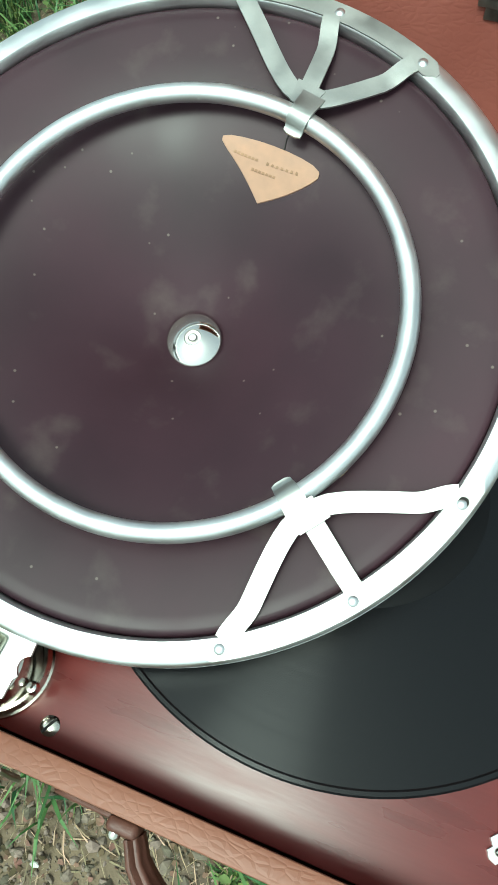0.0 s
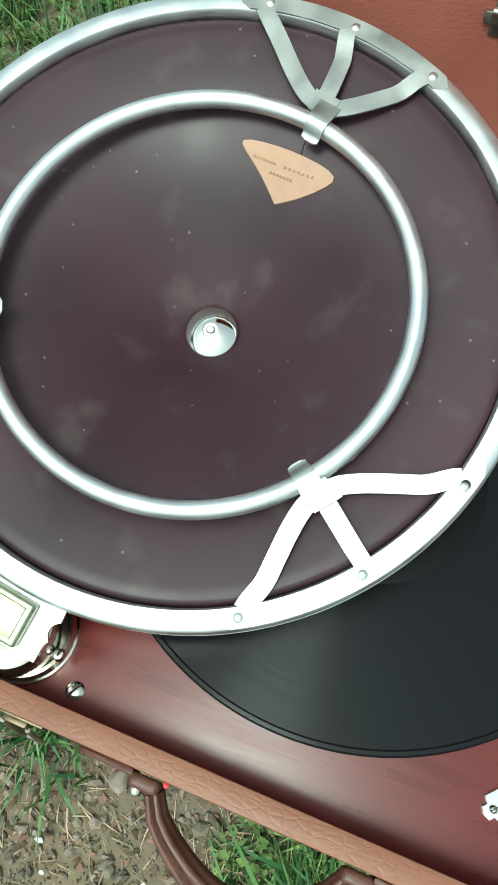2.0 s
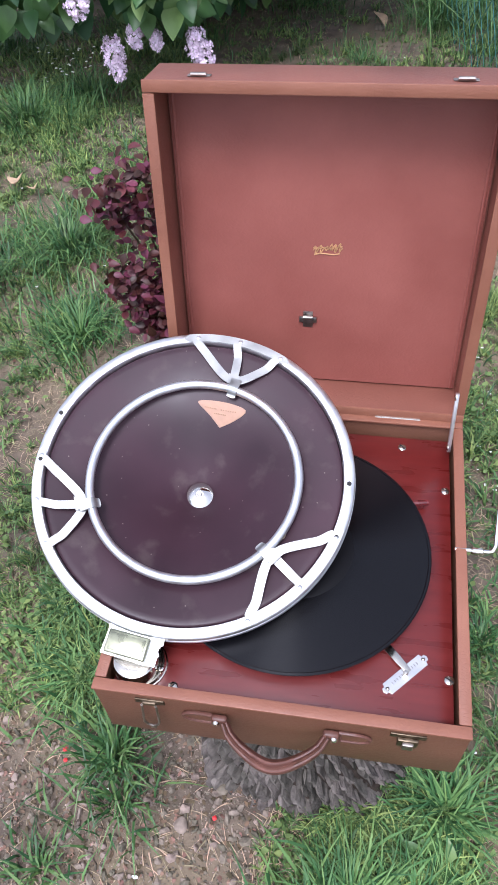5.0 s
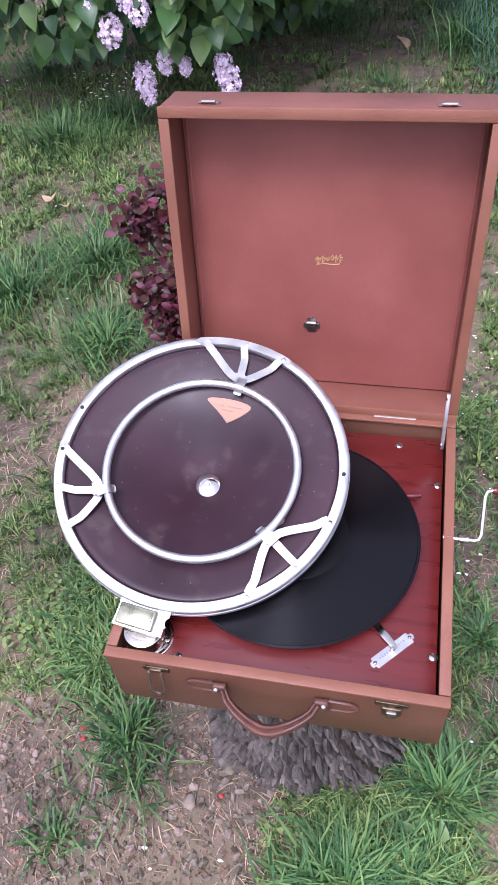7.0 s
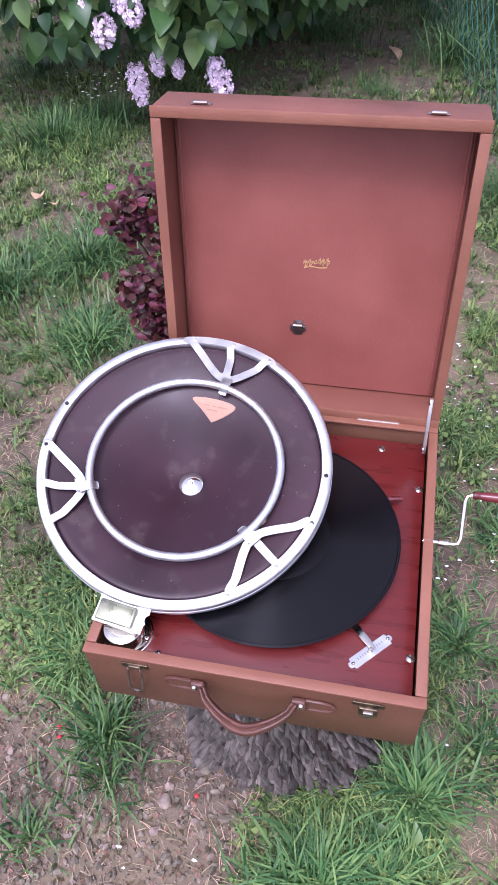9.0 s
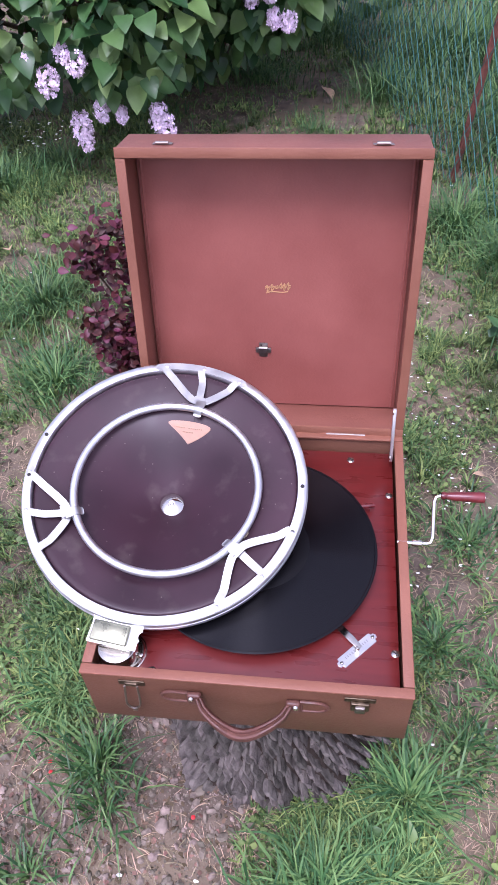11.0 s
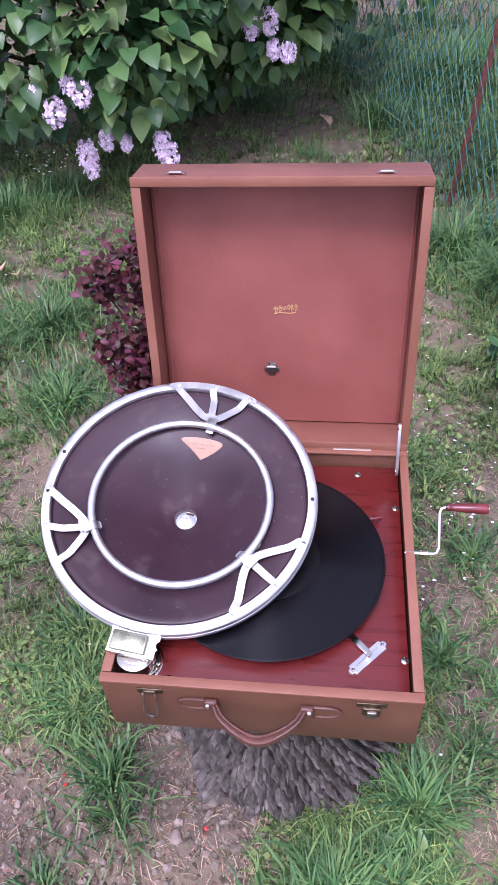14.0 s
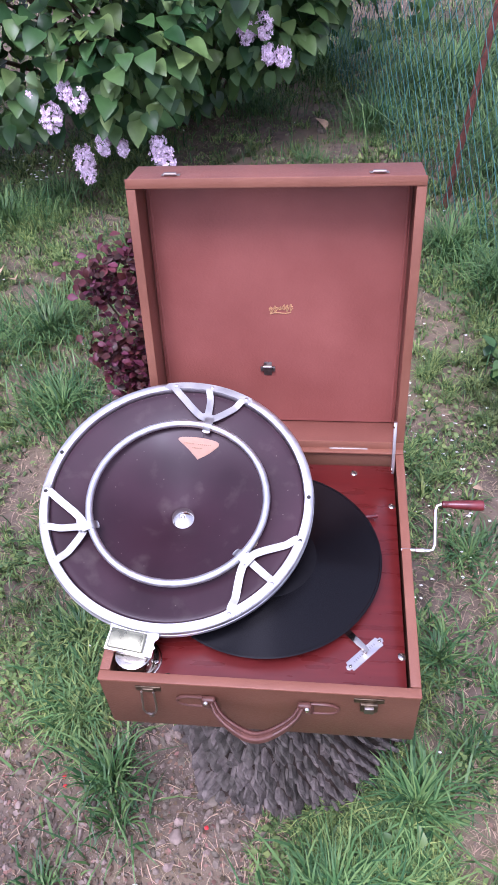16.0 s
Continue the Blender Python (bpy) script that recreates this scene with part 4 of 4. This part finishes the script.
def single_leaves(places, count, key, shape, mat, parent):
    """Takes the foremost leaves out of places and links each as a part of its own on one shared mesh."""
    places.sort(key=lambda it: key(it[0].translation))
    me = bpy.data.meshes.new("leaf")
    me.from_pydata(shape[0], [], shape[1])
    me.materials.append(mat)
    me.polygons.foreach_set("use_smooth", [True] * len(me.polygons))
    for m, s in places[:count]:
        ob = new("leaf", me)
        ob.parent = parent
        ob.matrix_basis = m @ Matrix.Scale(s, 4)
    del places[:count]


def lilac():
    rnd = random.Random(21)
    root = thing("lilac_bush", pose(-0.7, 2.9, 0), "broad green lilac bush with pale purple flower heads", "bush")
    inv = root.matrix_world.inverted()
    lobes = [((-0.85, 2.25, 0.62), (0.50, 0.36, 0.40), 520), ((-0.45, 2.2, 0.52), (0.26, 0.26, 0.27), 230), ((-0.2, 2.5, 0.78), (0.40, 0.35, 0.30), 330), ((0.12, 2.75, 0.78), (0.34, 0.32, 0.30), 260), ((-1.35, 2.4, 0.7), (0.4, 0.4, 0.45), 260), ((-0.6, 2.6, 1.05), (0.9, 0.4, 0.35), 500), ((0.05, 2.95, 0.62), (0.36, 0.25, 0.32), 260), ((-0.45, 3.05, 0.55), (0.7, 0.25, 0.45), 420), ((0.1, 3.6, 0.7), (0.9, 0.3, 0.7), 520), ((-0.12, 2.62, 0.50), (0.36, 0.22, 0.24), 260), ((-0.6, 2.75, 0.42), (0.7, 0.2, 0.34), 420)]
    for c, r, _ in lobes:
        for _ in range(5):
            e = Vector(c) + Vector((rnd.uniform(-0.7, 0.7) * r[0], rnd.uniform(-0.5, 0.5) * r[1], rnd.uniform(-0.3, 0.6) * r[2]))
            b = Vector((-0.6 + 0.35 * (c[0] + 0.6) + rnd.uniform(-0.1, 0.1), 3.15 + rnd.uniform(-0.1, 0.1), -0.02))
            mid = b.lerp(e, 0.5) + Vector((rnd.uniform(-0.05, 0.05), 0.05, 0.08))
            part("stem", tube([inv @ p for p in (b, b.lerp(mid, 0.5) + Vector((0, 0.02, 0.05)), mid, e)], [0.014, 0.011, 0.008, 0.003], 6), TWIG, root, smooth=True)
    places = []
    for c, r, count in lobes:
        for _ in range(int(1.35 * count)):
            d = Vector((rnd.gauss(0, 1), rnd.gauss(0, 1), rnd.gauss(0, 1))).normalized()
            k = rnd.uniform(0.6, 1.0) ** 0.5
            p = Vector(c) + Vector((d.x * r[0], d.y * r[1], d.z * r[2])) * k
            outw = (d + Vector((0, -0.35, -0.35)) + Vector((rnd.gauss(0, 0.35), rnd.gauss(0, 0.35), rnd.gauss(0, 0.3)))).normalized()
            nrm = (d * 0.5 + Vector((rnd.gauss(0, 0.3), -0.3 + rnd.gauss(0, 0.3), 1.0))).normalized()
            side = outw.cross(nrm).normalized()
            nrm = side.cross(outw)
            m = Matrix((side, outw, nrm)).transposed().to_4x4()
            m.translation = inv @ p
            places.append((m, rnd.uniform(0.6, 1.2)))
    single_leaves(places, 280, lambda p: p.y, leaf_mesh(0.072, 0.062, 0.28, 0.3, 6), LEAF, root)
    tagged(leaves("foliage", places, leaf_mesh(0.072, 0.062, 0.28, 0.3, 6), LEAF, root, "heart-shaped green leaves"), kind="stuff")
    for p, s, n in LILAC_HEADS:
        bm_v, bm_f = [], []
        q = inv @ Vector(p)
        for _ in range(2 * n):
            t = rnd.random()
            a = rnd.uniform(0, 6.283)
            rr = s * 0.46 * math.sqrt(max(0.0, 1 - (1.7 * t - 0.75) ** 2)) * rnd.uniform(0.45, 1.0)
            ctr = q + Vector((rr * math.cos(a), rr * math.sin(a), s * (0.45 - t)))
            nd = Vector((math.cos(a), math.sin(a) - 0.3, 0.4 + rnd.gauss(0, 0.4))).normalized()
            u = nd.orthogonal().normalized()
            v = nd.cross(u)
            ph = rnd.uniform(0, 1.57)
            for k in range(4):
                b = ph + k * math.pi / 2
                e1, e2, e3 = (u * math.cos(b + d) + v * math.sin(b + d) for d in (-0.55, 0.0, 0.55))
                i = len(bm_v)
                fl = 0.0088 * rnd.uniform(0.8, 1.2)
                bm_v += [tuple(ctr), tuple(ctr + e1 * fl * 0.8 + nd * 0.001), tuple(ctr + e2 * fl + nd * 0.0016), tuple(ctr + e3 * fl * 0.8 + nd * 0.001)]
                bm_f.append((i, i + 1, i + 2, i + 3))
        data_part("flower_head", bm_v, bm_f, PETAL, root, "pale purple flower head")


LILAC_HEADS = [((-0.603, 2.05, 0.200), 0.085, 60), ((-0.598, 2.05, 0.150), 0.065, 46), ((-0.523, 2.05, 0.249), 0.065, 46), ((-0.461, 2.05, 0.238), 0.050, 32), ((-0.335, 2.05, 0.232), 0.080, 62), ((-0.318, 2.05, 0.195), 0.085, 62), ((-0.645, 1.94, 0.385), 0.085, 60), ((-0.70, 1.94, 0.44), 0.050, 26), ((-0.542, 1.94, 0.44), 0.075, 52), ((-0.58, 1.94, 0.465), 0.055, 32), ((-0.93, 2.05, 0.46), 0.06, 36), ((-0.05, 2.36, 0.50), 0.075, 56), ((0.01, 2.36, 0.515), 0.075, 56), ((0.02, 2.38, 0.42), 0.06, 44), ((0.07, 2.38, 0.412), 0.065, 46), ((0.29, 2.55, 0.60), 0.07, 44)]
lilac()


def barberry():
    rnd = random.Random(5)
    root = thing("barberry_bush", pose(-0.098, 0.84, 0), "dark purple-red barberry shrub behind the open lid", "shrub")
    twigs, places = bmesh.new(), []
    tips = [(-0.07, -0.14, 0.57), (-0.03, -0.14, 0.60), (0.02, -0.13, 0.62), (0.04, -0.12, 0.64), (0.06, -0.14, 0.58), (0.01, -0.14, 0.555), (0.02, -0.13, 0.50), (0.05, -0.10, 0.53), (0.06, -0.12, 0.46), (-0.08, -0.14, 0.41), (-0.05, -0.15, 0.43), (-0.01, -0.14, 0.42), (0.03, -0.12, 0.40), (-0.04, -0.15, 0.355), (0.0, -0.15, 0.345), (0.04, -0.13, 0.36), (-0.02, -0.15, 0.29), (0.02, -0.14, 0.28), (0.06, -0.12, 0.32)]
    for tx, ty, tz in tips:
        e = Vector((tx, ty, tz))
        b = Vector((rnd.uniform(-0.03, 0.03), rnd.uniform(-0.03, 0.03), -0.01))
        c = b.lerp(e, 0.5) + Vector((0.03, 0.02, 0.03))
        pts = [b.lerp(c, t).lerp(c.lerp(e, t), t) for t in (0, 0.2, 0.4, 0.6, 0.8, 1)]
        tube(pts, [0.004, 0.0036, 0.003, 0.0025, 0.002, 0.001], 6, twigs)
        for i in range(125):
            t = 1 - 0.16 * rnd.random() ** 1.3
            p = b.lerp(c, t).lerp(c.lerp(e, t), t) + Vector((rnd.gauss(0, 0.016), rnd.gauss(0, 0.018), rnd.gauss(0, 0.015)))
            outw = Vector((rnd.gauss(0, 1), rnd.gauss(0, 1) - 0.3, rnd.gauss(0, 0.6) + 0.25)).normalized()
            nrm = Vector((rnd.gauss(0, 0.5), rnd.gauss(0, 0.5) - 0.4, 1)).normalized()
            side = outw.cross(nrm).normalized()
            m = Matrix((side, outw, side.cross(outw))).transposed().to_4x4()
            m.translation = p
            places.append((m, rnd.uniform(0.6, 1.2)))
    tagged(part("twigs", twigs, TWIG, root, "thin thorny twigs", smooth=True), kind="stuff")
    single_leaves(places, 260, lambda p: p.y + p.x, leaf_mesh(0.018, 0.0125, 0.3, 0.2, 5, 0.35), PURPLE_LEAF, root)
    tagged(leaves("foliage", places, leaf_mesh(0.018, 0.0125, 0.3, 0.2, 5, 0.35), PURPLE_LEAF, root, "small rounded purple leaves"), kind="stuff")


barberry()


# ---- fence ----
def fence():
    a, b = Vector((0.20, 3.56, 0)), Vector((0.98, 0.75, 0))
    root = thing("wire_fence", pose(0.2, 3.56, 0), "green plastic-coated wire mesh fence with a rusty post", "fence")
    d = (b - a).normalized()
    n = Vector((-d.y, d.x, 0))
    length, step, rise = (b - a).length, 0.034, 0.040
    rnd = random.Random(2)
    verts, faces = [], []
    r = 0.0014
    for i in range(int(length / step)):
        x0 = i * step
        sag = rnd.uniform(-0.004, 0.004)
        for j in range(32):
            s0, s1 = (0.5, -0.5) if (i + j) % 2 else (-0.5, 0.5)
            s0, s1 = s0 * (0.8 + 0.3 * noise.noise(Vector((i, j, 0.5)))), s1 * (0.8 + 0.3 * noise.noise(Vector((i, j + 1, 0.5))))
            p = d * (x0 + s0 * step + sag) + Vector((0, 0, 0.01 + j * rise)) + n * 0.002 * s0
            q = d * (x0 + s1 * step + sag) + Vector((0, 0, 0.01 + (j + 1) * rise)) + n * 0.002 * s1
            k = len(verts)
            for c in (p, q):
                verts += [tuple(c + d * r), tuple(c + n * r), tuple(c - d * r), tuple(c - n * r)]
            faces += [(k, k + 1, k + 5, k + 4), (k + 1, k + 2, k + 6, k + 5), (k + 2, k + 3, k + 7, k + 6), (k + 3, k, k + 4, k + 7)]
    mesh = data_part("wire_mesh", verts, faces, WIRE, root, "green coated wire netting")
    tagged(mesh, kind="stuff")
    post = box((0.021, 0.006, 1.5), (0, 0, 0.6), 0.001)
    box((0.006, 0.021, 1.5), (0.008, 0.010, 0.6), 0.001, bm=post)
    ps = part("post", post, RUST, root, "leaning rusty red-brown angle-iron post", smooth=True)
    ps.matrix_basis = pose(0.44, -1.5, 0, 8, 4, 10)


fence()


# ---- small things on the ground ----
def pebbles():
    rnd = random.Random(12)
    bm_v, bm_f = [], []
    ico = bmesh.new()
    bmesh.ops.create_icosphere(ico, subdivisions=1, radius=1)
    iv = [v.co.copy() for v in ico.verts]
    fi = [[v.index for v in f.verts] for f in ico.faces]
    ico.free()
    count = 0
    while count < 11000:
        x, y = (rnd.uniform(-0.3, 0.4), rnd.uniform(-0.3, 0.25)) if count % 4 else spot(rnd)
        if inside_stump(x, y) or rnd.random() > bare(x, y) ** 2:
            continue
        count += 1
        s = min(0.0075, rnd.paretovariate(2.1) * 0.0011)
        sc = Vector((s * rnd.uniform(0.8, 1.4), s * rnd.uniform(0.8, 1.4), s * rnd.uniform(0.45, 0.9)))
        rot = Euler((rnd.uniform(0, 3), rnd.uniform(0, 3), rnd.uniform(0, 6))).to_matrix()
        k = len(bm_v)
        z = mound(x, y)
        for v in iv:
            w = rot @ Vector((v.x * sc.x, v.y * sc.y, v.z * sc.z)) * rnd.uniform(0.85, 1.15)
            bm_v.append((x + w.x, y + w.y, z + w.z + s * 0.2))
        bm_f += [tuple(i + k for i in f) for f in fi]
    tagged(data_part("gravel", bm_v, bm_f, PEBBLE), "small pebbles and crumbs of soil on bare earth", "gravel", kind="stuff")
    for x, y, s in ((0.037, -0.02, 0.011), (-0.016, 0.068, 0.008), (0.09, 0.035, 0.009), (0.20, 2.75, 0.02)):
        b = bmesh.new()
        bmesh.ops.create_icosphere(b, subdivisions=3, radius=s)
        for v in b.verts:
            v.co *= 1 + 0.25 * noise.noise(v.co * 90 + Vector((x * 50, 0, 0)))
            v.co.z *= 0.7
        ob = part("stone", b, PEBBLE, None, smooth=True)
        ob.location = (x, y, mound(x, y) + s * 0.3)
        tagged(ob, "small rounded pale stone on bare soil", "stone", "stones on the soil")


pebbles()


def weeds():
    """Low clover-like leaves in the lawn, and leafy rosettes."""
    rnd = random.Random(31)
    places = []
    while len(places) < 15000:
        x, y = spot(rnd)
        if inside_stump(x, y) or rnd.random() < bare(x, y) or noise.noise(Vector((x * 5, y * 5, 20))) < 0.02:
            continue
        m = Euler((rnd.gauss(0.1, 0.45), rnd.gauss(0, 0.45), rnd.uniform(0, 6.283))).to_matrix().to_4x4()
        m.translation = (x, y, mound(x, y) + rnd.uniform(0.004, 0.028))
        places.append((m, rnd.uniform(0.5, 1.3)))
    tagged(leaves("clover", places, leaf_mesh(0.011, 0.009, 0.2, 0.1, 3), CLOVER, None), "small round-leaved weeds in the lawn", "weeds", kind="stuff")
    for cx, cy, n, s in ((0.70, 1.14, 34, 1.0), (0.80, 1.28, 26, 1.0), (0.40, -0.01, 14, 0.6)):
        root = thing("leafy_weed", pose(cx, cy, mound(cx, cy)), "bright green broad-leaved weed in the grass", "weed", "broad-leaved weeds")
        pl = []
        for i in range(n):
            a, up = rnd.uniform(0, 6.283), rnd.uniform(0.15, 0.9)
            m = Matrix.Rotation(a, 4, "Z") @ Matrix.Rotation(up, 4, "X")
            m.translation = (rnd.gauss(0, 0.03) * s, rnd.gauss(0, 0.03) * s, rnd.uniform(0.0, 0.09) * s)
            pl.append((m, s * rnd.uniform(0.6, 1.1)))
        single_leaves(pl, len(pl), lambda p: p.x, leaf_mesh(0.06, 0.034, 0.3, 0.35), LEAF, root)


weeds()


def bits():
    """Fallen petals, blossoms and dry leaves."""
    rnd = random.Random(77)
    vs, fs = [], []
    spots = [spot(rnd) for _ in range(260)] + [(-0.87 + rnd.gauss(0, 0.08), 2.30 + rnd.gauss(0, 0.09)) for _ in range(34)] + [(0.128 + rnd.gauss(0, 0.005), 0.058 - abs(rnd.gauss(0, 0.005))) for _ in range(9)] + [(0.52 + rnd.gauss(0, 0.09), 0.75 + rnd.gauss(0, 0.25)) for _ in range(110)]
    for x, y in spots:
        if inside_stump(x, y):
            continue
        far = y > 2.1 and x < -0.6
        k, s, a = len(vs), rnd.uniform(0.0045, 0.0075) if far else rnd.uniform(0.0018, 0.0055), rnd.uniform(0, 6.283)
        z = mound(x, y) + (rnd.uniform(0.04, 0.065) if far else rnd.uniform(0.006, 0.026))
        for i in range(6):
            t = a + i * math.pi / 3
            vs.append((x + s * math.cos(t), y + s * 0.6 * math.sin(t) * rnd.uniform(0.5, 1.2), z + 0.004 * rnd.random()))
        fs.append(tuple(range(k, k + 6)))
    tagged(data_part("fallen_petals", vs, fs, DAISY), "tiny white fallen petals scattered on the lawn", "petals", kind="stuff")
    for x, y in ((-0.16, 0.045), (0.085, -0.005), (-0.2, 3.1), (-0.165, 0.06)):
        b = bmesh.new()
        bmesh.ops.create_icosphere(b, subdivisions=1, radius=0.004 if y < 1 else 0.02)
        for v in b.verts:
            v.co.z *= 0.35
        ob = part("red_petal", b, RED_PETAL)
        ob.location = (x, y, mound(x, y) + 0.006)
        tagged(ob, "small bright red petal on the soil", "petal", "red petals")
    for x, y, s in ((-0.80, 1.6, 0.085), (-0.74, 1.56, 0.06), (0.22, 2.72, 0.075), (0.6, 0.72, 0.035)):
        v, f = leaf_mesh(s, s * 0.55, 0.6, -0.3, 6)
        ob = data_part("dry_leaf", [(p[0], p[1], p[2] + 0.1 * s * math.sin(60 * p[1])) for p in v], f, DRY_LEAF, smooth=True)
        ob.matrix_world = pose(x, y, mound(x, y) + 0.022, 12, 8, 200 * x)
        sol = ob.modifiers.new("thickness", "SOLIDIFY")
        sol.thickness = 0.0008
        tagged(ob, "curled pale brown dry leaf on the ground", "dry leaf", "dry leaves")


bits()


def litter():
    """Crumbled leaves and bark chips on the bare soil."""
    rnd = random.Random(55)
    vs, fs = [], []
    while len(fs) < 3600:
        x, y = (rnd.uniform(-0.3, 0.4), rnd.uniform(-0.3, 0.25)) if rnd.random() < 0.6 else spot(rnd)
        if inside_stump(x, y) or rnd.random() > 0.15 + bare(x, y):
            continue
        k, s = len(vs), rnd.uniform(0.0015, 0.006)
        rot = Euler((rnd.gauss(0, 0.4), rnd.gauss(0, 0.4), rnd.uniform(0, 6.283))).to_matrix()
        z = mound(x, y) + 0.002
        for i in range(5):
            t = i * 1.2566 + rnd.uniform(-0.4, 0.4)
            p = rot @ Vector((s * math.cos(t) * rnd.uniform(0.6, 1.2), s * 0.6 * math.sin(t), 0.25 * s * rnd.random()))
            vs.append((x + p.x, y + p.y, z + p.z + 0.001))
        fs.append(tuple(range(k, k + 5)))
    tagged(data_part("leaf_litter", vs, fs, LITTER), "brown crumbled leaf litter on the bare soil", "leaf litter", kind="stuff")


litter()
